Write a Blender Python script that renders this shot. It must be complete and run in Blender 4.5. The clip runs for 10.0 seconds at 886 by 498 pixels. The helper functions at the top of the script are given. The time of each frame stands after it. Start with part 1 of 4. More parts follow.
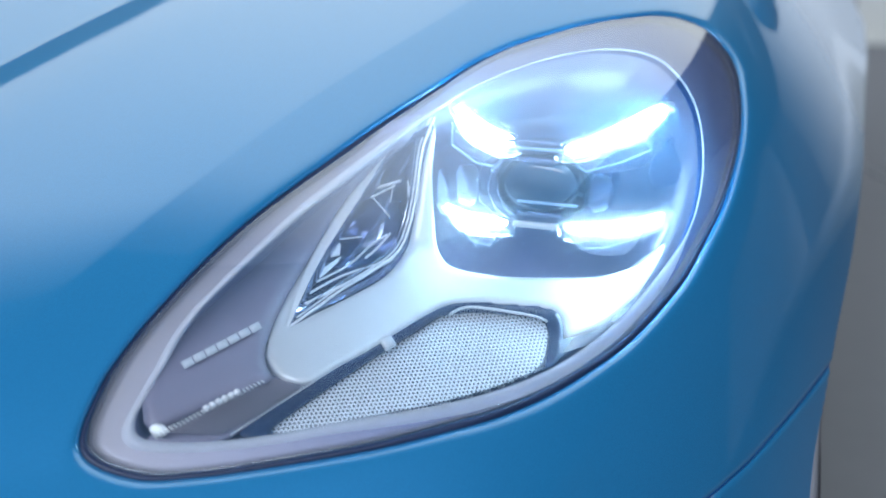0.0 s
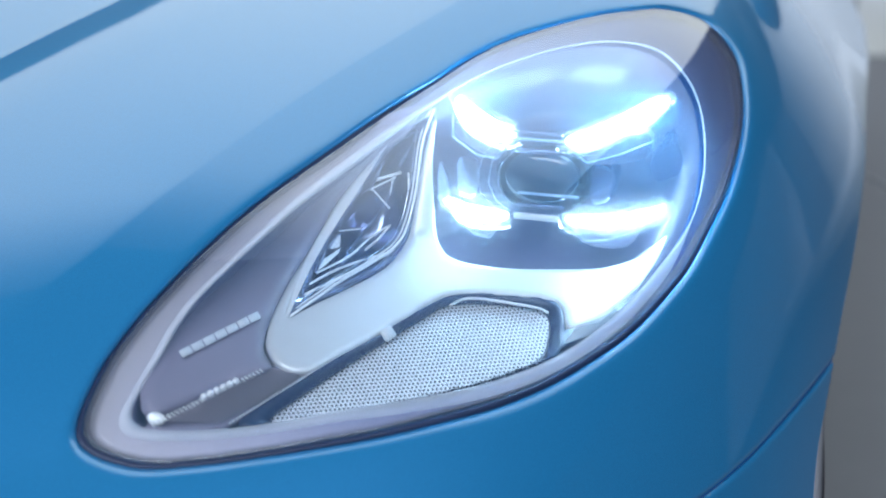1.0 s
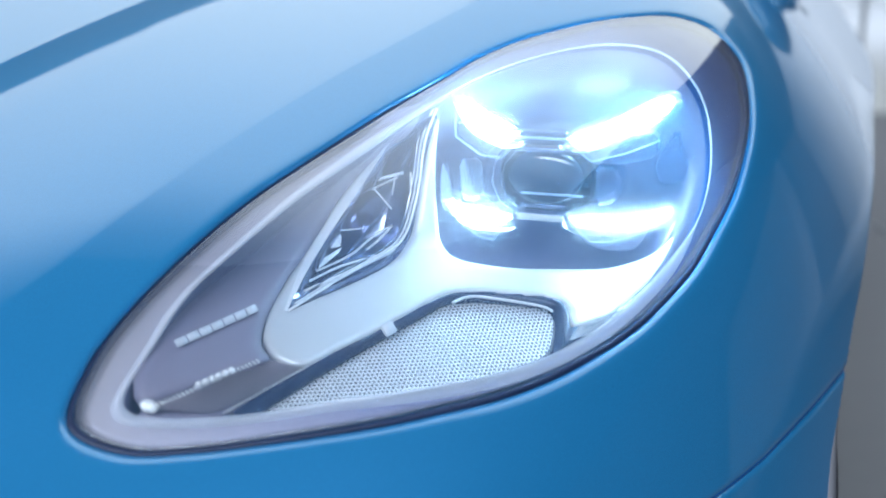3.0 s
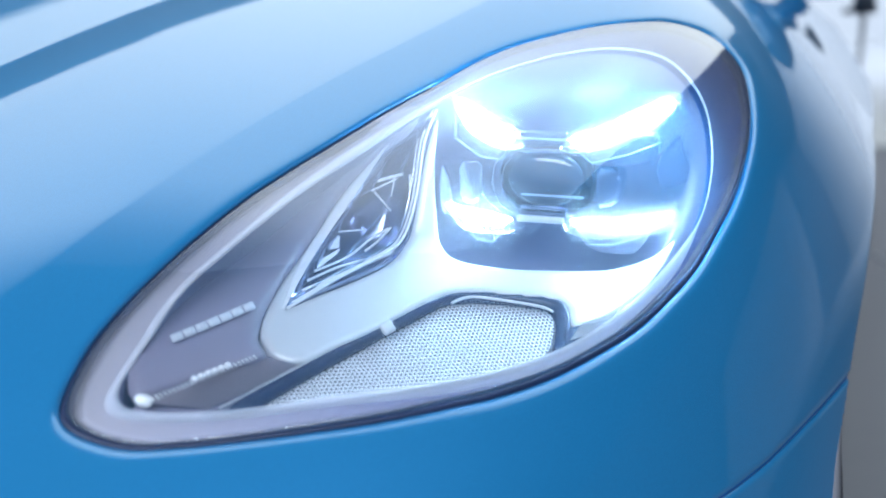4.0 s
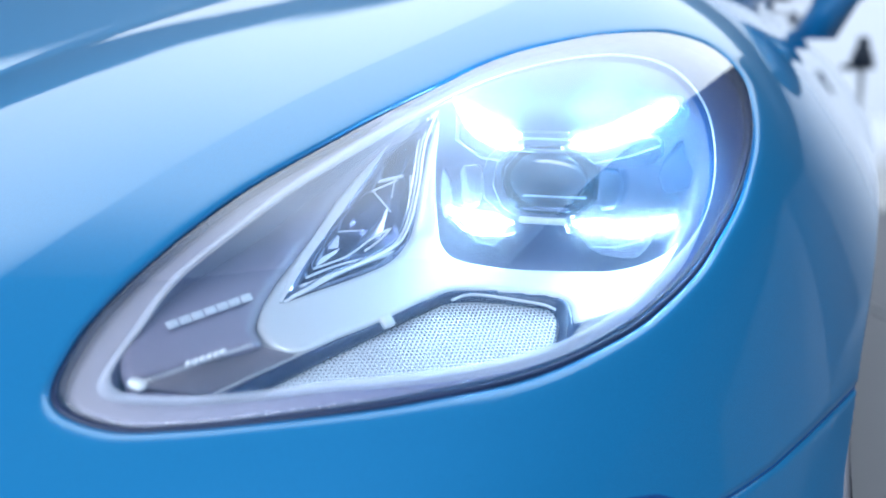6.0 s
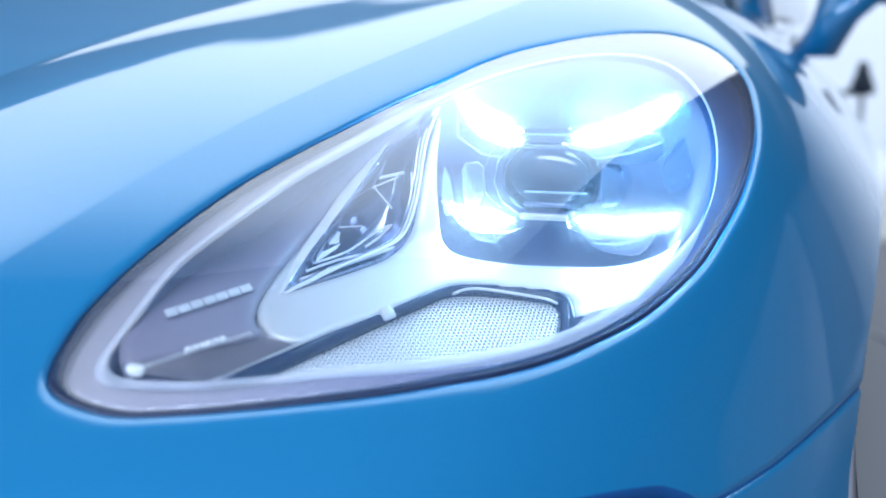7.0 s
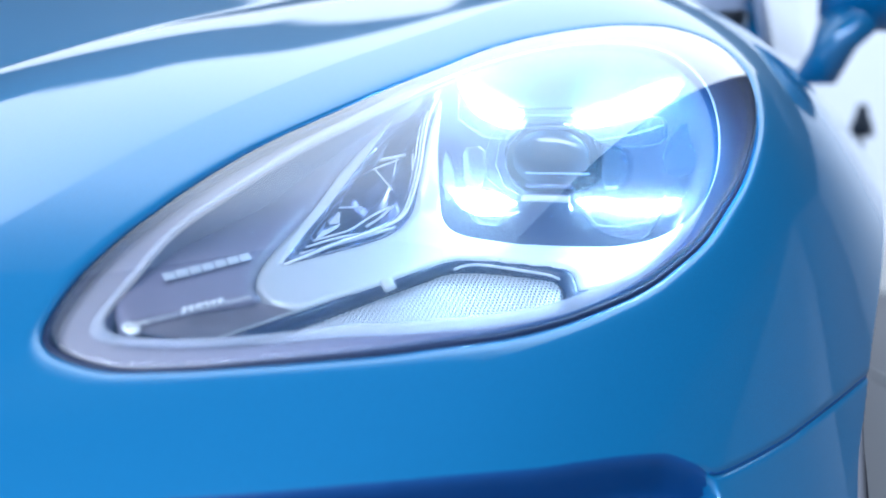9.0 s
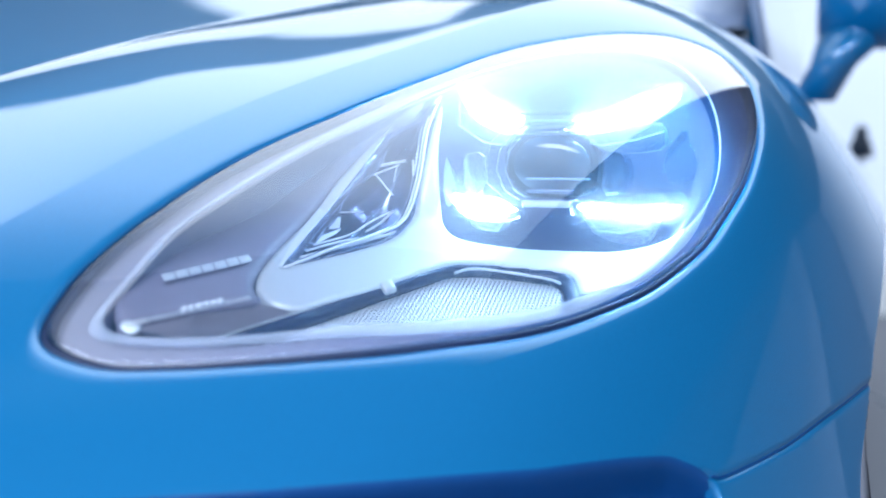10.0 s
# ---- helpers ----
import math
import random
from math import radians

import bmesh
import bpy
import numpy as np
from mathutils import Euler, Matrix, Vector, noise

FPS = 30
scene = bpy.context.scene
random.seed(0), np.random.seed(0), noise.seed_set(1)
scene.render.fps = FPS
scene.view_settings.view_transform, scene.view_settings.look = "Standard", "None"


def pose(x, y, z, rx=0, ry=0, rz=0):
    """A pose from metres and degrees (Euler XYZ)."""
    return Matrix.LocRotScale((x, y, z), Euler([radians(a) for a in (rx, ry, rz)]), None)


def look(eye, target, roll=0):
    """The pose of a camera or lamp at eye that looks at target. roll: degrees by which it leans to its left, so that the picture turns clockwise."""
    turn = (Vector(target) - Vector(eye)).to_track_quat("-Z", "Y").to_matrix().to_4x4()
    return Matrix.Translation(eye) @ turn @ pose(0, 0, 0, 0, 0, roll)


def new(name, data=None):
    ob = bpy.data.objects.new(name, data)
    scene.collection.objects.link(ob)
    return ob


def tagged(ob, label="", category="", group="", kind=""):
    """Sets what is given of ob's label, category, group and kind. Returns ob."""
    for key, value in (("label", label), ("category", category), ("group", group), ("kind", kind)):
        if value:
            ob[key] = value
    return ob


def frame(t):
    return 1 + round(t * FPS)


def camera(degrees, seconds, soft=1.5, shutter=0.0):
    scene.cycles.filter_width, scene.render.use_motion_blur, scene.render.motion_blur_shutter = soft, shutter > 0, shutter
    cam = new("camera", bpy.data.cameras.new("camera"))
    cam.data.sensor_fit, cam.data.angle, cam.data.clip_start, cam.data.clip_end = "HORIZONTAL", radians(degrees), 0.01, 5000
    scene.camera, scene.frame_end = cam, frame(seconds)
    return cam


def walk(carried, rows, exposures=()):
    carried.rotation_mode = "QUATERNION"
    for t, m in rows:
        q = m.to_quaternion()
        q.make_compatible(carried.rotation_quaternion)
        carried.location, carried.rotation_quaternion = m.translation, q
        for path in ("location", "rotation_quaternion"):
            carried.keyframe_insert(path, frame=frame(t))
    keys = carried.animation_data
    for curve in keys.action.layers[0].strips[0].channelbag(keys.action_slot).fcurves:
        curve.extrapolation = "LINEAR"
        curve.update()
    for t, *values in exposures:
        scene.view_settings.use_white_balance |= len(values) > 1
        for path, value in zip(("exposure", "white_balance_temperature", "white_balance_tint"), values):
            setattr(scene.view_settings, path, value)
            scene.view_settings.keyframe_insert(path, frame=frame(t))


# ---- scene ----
from mathutils.geometry import delaunay_2d_cdt as delaunay

cam = camera(41.86, 10.0, soft=1.9)
cam.data.dof.use_dof = True
cam.data.dof.focus_distance = 0.80
cam.data.dof.aperture_fstop = 4.0
PATH = [
    (0, look((0.2298, -0.7831, 0.9854), (-0.0614, 0.1133, 0.6513), -0.000)),
    (0.5, look((0.2309, -0.7833, 0.9767), (-0.0621, 0.1145, 0.6477), -0.076)),
    (1, look((0.2298, -0.7833, 0.9678), (-0.0629, 0.1169, 0.6454), -0.036)),
    (1.5, look((0.2304, -0.7829, 0.9561), (-0.0642, 0.1202, 0.6434), 0.039)),
    (2, look((0.2308, -0.7828, 0.9449), (-0.0658, 0.1240, 0.6451), 0.021)),
    (2.5, look((0.2337, -0.7828, 0.9314), (-0.0677, 0.1274, 0.6471), -0.017)),
    (4, look((0.2324, -0.7822, 0.8906), (-0.0727, 0.1401, 0.6535), 0.120)),
    (4.5, look((0.2325, -0.7823, 0.8766), (-0.0740, 0.1434, 0.6552), 0.185)),
    (5, look((0.2328, -0.7825, 0.8630), (-0.0753, 0.1463, 0.6571), 0.194)),
    (5.5, look((0.2325, -0.7825, 0.8513), (-0.0764, 0.1491, 0.6598), 0.250)),
    (7, look((0.2328, -0.7832, 0.8109), (-0.0793, 0.1553, 0.6636), 0.385)),
    (7.5, look((0.2339, -0.7828, 0.7963), (-0.0804, 0.1570, 0.6628), 0.352)),
    (8, look((0.2345, -0.7828, 0.7810), (-0.0811, 0.1585, 0.6614), 0.392)),
    (8.5, look((0.2323, -0.7825, 0.7683), (-0.0817, 0.1606, 0.6595), 0.463)),
    (9, look((0.2330, -0.7831, 0.7523), (-0.0822, 0.1613, 0.6589), 0.399)),
    (9.5, look((0.2340, -0.7823, 0.7400), (-0.0832, 0.1627, 0.6600), 0.345)),
    (10, look((0.2319, -0.7824, 0.7382), (-0.0833, 0.1639, 0.6663), 0.530)),
]
walk(cam, PATH, [(0, 0.02, 5700, 8), (2.5, 0.10, 5650, 8), (4.5, 0.26, 5550, 9), (8, 0.36, 5300, 10), (10, 0.34, 5200, 11)])

# ---------------------------------------------------------------- light
world = bpy.data.worlds.new("studio_air")
scene.world = world
world.use_nodes = True
world.node_tree.nodes["Background"].inputs[0].default_value = (0.55, 0.68, 1.0, 1)
world.node_tree.nodes["Background"].inputs[1].default_value = 0.12


def area(name, m, sx, sy, watts, color):
    lamp = bpy.data.lights.new(name, "AREA")
    lamp.shape, lamp.size, lamp.size_y, lamp.energy, lamp.color = "RECTANGLE", sx, sy, watts, color
    ob = new(name, lamp)
    ob.matrix_world = m
    return ob


# unseen washer, added to brighten the cyclorama
area("added_wall_light", look((1.6, 9.5, 4.7), (1.2, 14.5, 0.8)), 8.0, 0.8, 330, (0.93, 0.96, 1.0))


# ---------------------------------------------------------------- materials
def material(name, color, rough=0.5, metal=0.0, coat=0.0, emit=0.0, grain=0.0, scale=60.0, bump=0.0, spec=0.5):
    """A Principled material whose colour and gloss vary at a fine and a coarse scale."""
    m = bpy.data.materials.new(name)
    m.use_nodes = True
    nt = m.node_tree
    b = nt.nodes["Principled BSDF"]
    b.inputs["Base Color"].default_value = (*color, 1)
    b.inputs["Roughness"].default_value = rough
    b.inputs["Metallic"].default_value = metal
    b.inputs["Coat Weight"].default_value = coat
    b.inputs["Coat Roughness"].default_value = 0.02
    b.inputs["Specular IOR Level"].default_value = spec
    if emit:
        b.inputs["Emission Color"].default_value = (*color, 1)
        b.inputs["Emission Strength"].default_value = emit
    if grain or bump:
        co = nt.nodes.new("ShaderNodeTexCoord")
        fine = nt.nodes.new("ShaderNodeTexNoise")
        fine.inputs["Scale"].default_value, fine.inputs["Detail"].default_value = scale, 4
        coarse = nt.nodes.new("ShaderNodeTexNoise")
        coarse.inputs["Scale"].default_value, coarse.inputs["Detail"].default_value = scale / 14, 3
        for n in (fine, coarse):
            nt.links.new(co.outputs["Object"], n.inputs["Vector"])
        add = nt.nodes.new("ShaderNodeMath")
        add.operation = "ADD"
        nt.links.new(fine.outputs["Fac"], add.inputs[0])
        nt.links.new(coarse.outputs["Fac"], add.inputs[1])
        if grain:
            ramp = nt.nodes.new("ShaderNodeMapRange")
            ramp.inputs["From Min"].default_value, ramp.inputs["From Max"].default_value = 0.6, 1.4
            ramp.inputs["To Min"].default_value, ramp.inputs["To Max"].default_value = 1 - grain, 1 + grain
            nt.links.new(add.outputs[0], ramp.inputs["Value"])
            mul = nt.nodes.new("ShaderNodeVectorMath")
            mul.operation = "SCALE"
            mul.inputs[0].default_value = color
            nt.links.new(ramp.outputs[0], mul.inputs["Scale"])
            nt.links.new(mul.outputs[0], b.inputs["Base Color"])
            gloss = nt.nodes.new("ShaderNodeMath")
            gloss.operation = "MULTIPLY"
            gloss.inputs[1].default_value = rough
            nt.links.new(ramp.outputs[0], gloss.inputs[0])
            nt.links.new(gloss.outputs[0], b.inputs["Roughness"])
        if bump:
            bp = nt.nodes.new("ShaderNodeBump")
            bp.inputs["Strength"].default_value, bp.inputs["Distance"].default_value = bump, 0.001
            nt.links.new(add.outputs[0], bp.inputs["Height"])
            nt.links.new(bp.outputs[0], b.inputs["Normal"])
    return m


def flake_paint(name, color):
    """Metallic car paint: a blue base with fine flakes under a clear coat."""
    m = material(name, color, rough=0.40, metal=0.22, coat=1.0)
    nt = m.node_tree
    b = nt.nodes["Principled BSDF"]
    b.inputs["Coat IOR"].default_value = 1.75
    b.inputs["Specular IOR Level"].default_value = 0.22
    co = nt.nodes.new("ShaderNodeTexCoord")
    cell = nt.nodes.new("ShaderNodeTexVoronoi")
    cell.inputs["Scale"].default_value = 2600
    nt.links.new(co.outputs["Object"], cell.inputs["Vector"])
    hue = nt.nodes.new("ShaderNodeMapRange")
    hue.inputs["To Min"].default_value, hue.inputs["To Max"].default_value = 0.9, 1.12
    nt.links.new(cell.outputs["Color"], hue.inputs["Value"])
    mul = nt.nodes.new("ShaderNodeVectorMath")
    mul.operation = "SCALE"
    mul.inputs[0].default_value = color
    nt.links.new(hue.outputs[0], mul.inputs["Scale"])
    nt.links.new(mul.outputs[0], b.inputs["Base Color"])
    return m


def clear_cover(name, gloss=1.0, veil=0.05, tint=(1, 1, 1), veil_color=(0.9, 0.95, 1.0), front=0.3, scatter=0.0, spread=0.9):
    """Moulded clear plastic: see-through, glossy by Fresnel, with a slight milky scatter."""
    m = bpy.data.materials.new(name)
    m.use_nodes = True
    nt = m.node_tree
    nt.nodes.clear()
    out = nt.nodes.new("ShaderNodeOutputMaterial")
    clear = nt.nodes.new("ShaderNodeBsdfTransparent")
    clear.inputs[0].default_value = (*tint, 1)
    milk = nt.nodes.new("ShaderNodeBsdfTranslucent")
    milk.inputs[0].default_value = (*veil_color, 1)
    skin_d = nt.nodes.new("ShaderNodeBsdfDiffuse")
    skin_d.inputs[0].default_value = (*veil_color, 1)
    both = nt.nodes.new("ShaderNodeMixShader")
    both.inputs[0].default_value = front
    nt.links.new(milk.outputs[0], both.inputs[1])
    nt.links.new(skin_d.outputs[0], both.inputs[2])
    through_it = clear
    if scatter:
        # part of the passing light spreads into a soft cone, in place of lens glow
        cone = nt.nodes.new("ShaderNodeMixShader")
        for slot, ior in ((1, 1.12), (2, 0.893)):
            blur = nt.nodes.new("ShaderNodeBsdfRefraction")
            blur.inputs["IOR"].default_value, blur.inputs["Roughness"].default_value = ior, spread
            nt.links.new(blur.outputs[0], cone.inputs[slot])
        through_it = nt.nodes.new("ShaderNodeMixShader")
        through_it.inputs[0].default_value = scatter
        nt.links.new(clear.outputs[0], through_it.inputs[1])
        nt.links.new(cone.outputs[0], through_it.inputs[2])
    haze = nt.nodes.new("ShaderNodeMixShader")
    noise_n = nt.nodes.new("ShaderNodeTexNoise")
    noise_n.inputs["Scale"].default_value = 9
    rng = nt.nodes.new("ShaderNodeMapRange")
    rng.inputs["To Min"].default_value, rng.inputs["To Max"].default_value = veil * 0.85, veil * 1.15
    nt.links.new(noise_n.outputs["Fac"], rng.inputs["Value"])
    nt.links.new(rng.outputs[0], haze.inputs[0])
    nt.links.new(through_it.outputs[0], haze.inputs[1])
    nt.links.new(both.outputs[0], haze.inputs[2])
    fres = nt.nodes.new("ShaderNodeFresnel")
    fres.inputs["IOR"].default_value = 1.5
    amount = nt.nodes.new("ShaderNodeMath")
    amount.operation = "MULTIPLY"
    amount.use_clamp = True
    amount.inputs[1].default_value = gloss
    nt.links.new(fres.outputs[0], amount.inputs[0])
    shine = nt.nodes.new("ShaderNodeBsdfGlossy")
    shine.inputs["Roughness"].default_value = 0.03
    mix = nt.nodes.new("ShaderNodeMixShader")
    nt.links.new(amount.outputs[0], mix.inputs[0])
    nt.links.new(haze.outputs[0], mix.inputs[1])
    nt.links.new(shine.outputs[0], mix.inputs[2])
    nt.links.new(mix.outputs[0], out.inputs[0])
    return m


PAINT = flake_paint("blue_metallic_paint", (0.034, 0.224, 0.475))
NAVY = material("dark_navy", (0.018, 0.085, 0.27), rough=0.38, grain=0.05, scale=90, spec=0.35)
RUBBER = material("black_rubber_seal", (0.013, 0.026, 0.075), rough=0.45, grain=0.2, scale=300)
# the blue veil and scatter put the camera lens's haze into the cover
COVER = clear_cover("clear_headlight_cover", gloss=2.5, veil=0.105, veil_color=(0.26, 0.60, 1.0), scatter=0.14)
EDGE = clear_cover("frosted_cover_edge", gloss=0.05, veil=0.14, tint=(0.80, 0.84, 1.0), veil_color=(0.88, 0.82, 0.88), front=0.9)
COLLAR = material("collar_painted_reflection", (0.66, 0.60, 0.68), rough=0.55, metal=0.6)
# pale tip to dark blue end: the collar's reflections painted as a fade along x
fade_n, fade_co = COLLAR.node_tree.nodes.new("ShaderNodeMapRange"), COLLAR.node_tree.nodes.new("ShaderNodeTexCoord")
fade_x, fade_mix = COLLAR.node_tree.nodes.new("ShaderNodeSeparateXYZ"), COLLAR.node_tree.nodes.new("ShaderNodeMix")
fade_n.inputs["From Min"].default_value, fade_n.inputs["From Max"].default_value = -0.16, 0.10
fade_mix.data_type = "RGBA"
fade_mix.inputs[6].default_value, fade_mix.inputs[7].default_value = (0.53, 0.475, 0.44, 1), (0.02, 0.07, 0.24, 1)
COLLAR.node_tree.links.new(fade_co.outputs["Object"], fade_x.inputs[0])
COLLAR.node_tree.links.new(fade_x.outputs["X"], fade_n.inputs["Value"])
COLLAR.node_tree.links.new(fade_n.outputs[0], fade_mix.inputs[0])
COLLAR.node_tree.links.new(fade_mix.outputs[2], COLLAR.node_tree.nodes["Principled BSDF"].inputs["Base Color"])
LINE = clear_cover("pale_moulded_line", gloss=0.8, veil=0.42, veil_color=(0.86, 0.90, 1.0), front=0.97)
DARK = material("dark_grey_housing_plastic", (0.25, 0.235, 0.31), rough=0.42, grain=0.03, scale=60)
TRAY = material("dark_housing_tray", (0.10, 0.105, 0.17), rough=0.30, grain=0.05, scale=60)
BLACK = material("piano_black_plastic", (0.012, 0.014, 0.022), rough=0.12, grain=0.15, scale=120)
FRAME = material("blue_grey_frame_plastic", (0.022, 0.035, 0.085), rough=0.12, grain=0.1, scale=120)
SATIN = material("satin_silver_bezel", (0.72, 0.74, 0.76), rough=0.38, metal=0.35, grain=0.06, scale=180, bump=0.05)
SILVER = material("bright_silver_blade", (0.92, 0.93, 0.95), rough=0.35, metal=0.25, grain=0.04, scale=120)
CHROME = material("chrome", (0.82, 0.84, 0.88), rough=0.06, metal=1.0, grain=0.05, scale=90)
SMOKE = material("smoked_reflector", (0.30, 0.34, 0.48), rough=0.10, metal=0.9, grain=0.1, scale=90)
MESHM = material("silver_perforated_mesh", (0.84, 0.85, 0.88), rough=0.4, metal=0.25, grain=0.1, scale=250)
HOLE = material("black_backing", (0.02, 0.022, 0.035), rough=0.7, grain=0.2, scale=100)
LED = material("lit_led", (0.58, 0.84, 1.0), rough=0.3, emit=50.0)
GUIDE = material("clear_light_guide", (0.40, 0.52, 0.70), rough=0.08, coat=0.6, grain=0.08, scale=90)
RIBM = material("grey_ribbed_plastic", (0.36, 0.33, 0.38), rough=0.3, grain=0.05, scale=120)
LETTER = material("silver_badge_print", (0.66, 0.69, 0.74), rough=0.4, metal=0.2, grain=0.06, scale=300)
FLOORM = material("pale_grey_studio_floor", (0.185, 0.185, 0.205), rough=0.5, grain=0.08, scale=14, bump=0.05)
WALLM = material("white_cyclorama_paint", (0.82, 0.83, 0.84), rough=0.8, grain=0.03, scale=10, bump=0.03)
CEILM = material("black_studio_ceiling", (0.045, 0.05, 0.055), rough=0.9, grain=0.2, scale=6)
DARKW = material("dark_studio_drape", (0.27, 0.28, 0.31), rough=0.9, grain=0.15, scale=7, bump=0.1)
GREYW = material("grey_studio_wall", (0.48, 0.49, 0.52), rough=0.85, grain=0.1, scale=8)
def diffuser(name, strength, color, soft, low=0.3):
    """A softbox's cloth: brightest in its middle, fading over a soft margin."""
    m = material(name, (0.8, 0.8, 0.8), rough=0.9)
    nt = m.node_tree
    b = nt.nodes["Principled BSDF"]
    b.inputs["Emission Color"].default_value = (*color, 1)
    co = nt.nodes.new("ShaderNodeTexCoord")
    xyz = nt.nodes.new("ShaderNodeSeparateXYZ")
    nt.links.new(co.outputs["Generated"], xyz.inputs[0])
    prev = None
    for axis, (lo, hi) in zip("XY", soft):
        for flip, wide in ((False, lo), (True, hi)):
            r = nt.nodes.new("ShaderNodeMapRange")
            r.interpolation_type = "SMOOTHSTEP"
            r.inputs["From Min"].default_value, r.inputs["From Max"].default_value = (1.0, 1.0 - wide) if flip else (0.0, wide)
            r.inputs["To Min"].default_value = low
            nt.links.new(xyz.outputs[axis], r.inputs["Value"])
            mul = nt.nodes.new("ShaderNodeMath")
            mul.operation = "MULTIPLY"
            mul.inputs[1].default_value = strength
            nt.links.new(r.outputs[0], mul.inputs[0])
            if prev:
                nt.links.new(prev.outputs[0], mul.inputs[1])
            prev = mul
    nt.links.new(prev.outputs[0], b.inputs["Emission Strength"])
    return m


GLASSM = material("tinted_windscreen_glass", (0.50, 0.56, 0.70), rough=0.05, coat=1.0, grain=0.05, scale=5)
LENS = material("dark_projector_glass", (0.02, 0.035, 0.06), rough=0.03, coat=1.0, grain=0.03, scale=40)
TYREM = material("tyre_rubber", (0.02, 0.02, 0.022), rough=0.8, grain=0.3, scale=200, bump=0.3)
STANDM = material("black_stand_metal", (0.02, 0.03, 0.05), rough=0.4, grain=0.2, scale=80)


# ---------------------------------------------------------------- mesh helpers
def mesh_object(name, verts, faces, mat, parent=None, label="", smooth=True):
    me = bpy.data.meshes.new(name)
    me.from_pydata([tuple(map(float, v)) for v in verts], [], [tuple(map(int, f)) for f in faces])
    me.materials.append(mat)
    if smooth:
        me.polygons.foreach_set("use_smooth", [True] * len(me.polygons))
    me.update()
    ob = new(name, me)
    ob.parent = parent
    return tagged(ob, label) if label else ob


def part(name, bm, mat, parent, label=""):
    me = bpy.data.meshes.new(name)
    bm.to_mesh(me)
    bm.free()
    me.materials.append(mat)
    me.polygons.foreach_set("use_smooth", [True] * len(me.polygons))
    ob = new(name, me)
    ob.parent = parent
    return tagged(ob, label) if label else ob


def box_bm(m, sx, sy, sz, bevel=0.0, seg=2):
    bm = bmesh.new()
    bmesh.ops.create_cube(bm, size=1, matrix=m @ Matrix.Diagonal((sx, sy, sz, 1)))
    if bevel:
        bmesh.ops.bevel(bm, geom=bm.edges[:], offset=bevel, segments=seg, profile=0.5, affect="EDGES")
    return bm


def closed_curve(points, n):
    """A smooth closed curve through the points, sampled n times at even lengths."""
    p = np.array(points, float) / 1000
    k = len(p)
    u = np.arange(k * 40) / 40
    i, t = u.astype(int), (u % 1)[:, None]
    a, b, c, d = (p[(i + j) % k] for j in (-1, 0, 1, 2))
    q = 0.5 * (2 * b + (c - a) * t + (2 * a - 5 * b + 4 * c - d) * t**2 + (3 * b - a - 3 * c + d) * t**3)
    for _ in range(30):
        q = 0.5 * q + 0.25 * (np.roll(q, 1, 0) + np.roll(q, -1, 0))
    q = np.vstack([q, q[:1]])
    s = np.r_[0, np.cumsum(np.linalg.norm(np.diff(q, axis=0), axis=1))]
    w = np.linspace(0, s[-1], n, endpoint=False)
    return np.stack([np.interp(w, s, q[:, 0]), np.interp(w, s, q[:, 1])], 1)


def rounded(points, turns=3):
    """A polygon in millimetres with its corners cut round, in metres."""
    p = np.array(points, float) / 1000
    for _ in range(turns):
        nxt = np.roll(p, -1, 0)
        p = np.stack([0.8 * p + 0.2 * nxt, 0.2 * p + 0.8 * nxt], 1).reshape(-1, 2)
    return p


def edge_distance(q, line, closed=True):
    """Each point's distance to a polyline."""
    a = line if closed else line[:-1]
    d = (np.roll(line, -1, 0) if closed else line[1:]) - a
    best = np.full(len(q), 1e9)
    for k in range(len(a)):
        u = np.clip(((q - a[k]) @ d[k]) / max(d[k] @ d[k], 1e-12), 0, 1)
        best = np.minimum(best, np.linalg.norm(q - a[k] - u[:, None] * d[k], axis=1))
    return best


def inside(q, poly):
    r = np.zeros(len(q), bool)
    for (x0, y0), (x1, y1) in zip(poly, np.roll(poly, -1, 0)):
        if y0 != y1:
            r ^= ((y0 > q[:, 1]) != (y1 > q[:, 1])) & (q[:, 0] < (x1 - x0) * (q[:, 1] - y0) / (y1 - y0) + x0)
    return r


def smooth01(x):
    x = np.clip(x, 0, 1)
    return x * x * (3 - 2 * x)


# ---------------------------------------------------------------- the car's skin
# Local axes at the lamp: a runs outwards and back, b up the skin, w out of it.
OUT = np.array([0.4330, -0.75, 0.5])
ALONG = np.array([0.8660, 0.5, 0.0])
UP = np.array([-0.25, 0.4330, 0.8660])
ORIGIN = np.array([0.0, 0.0, 0.72])
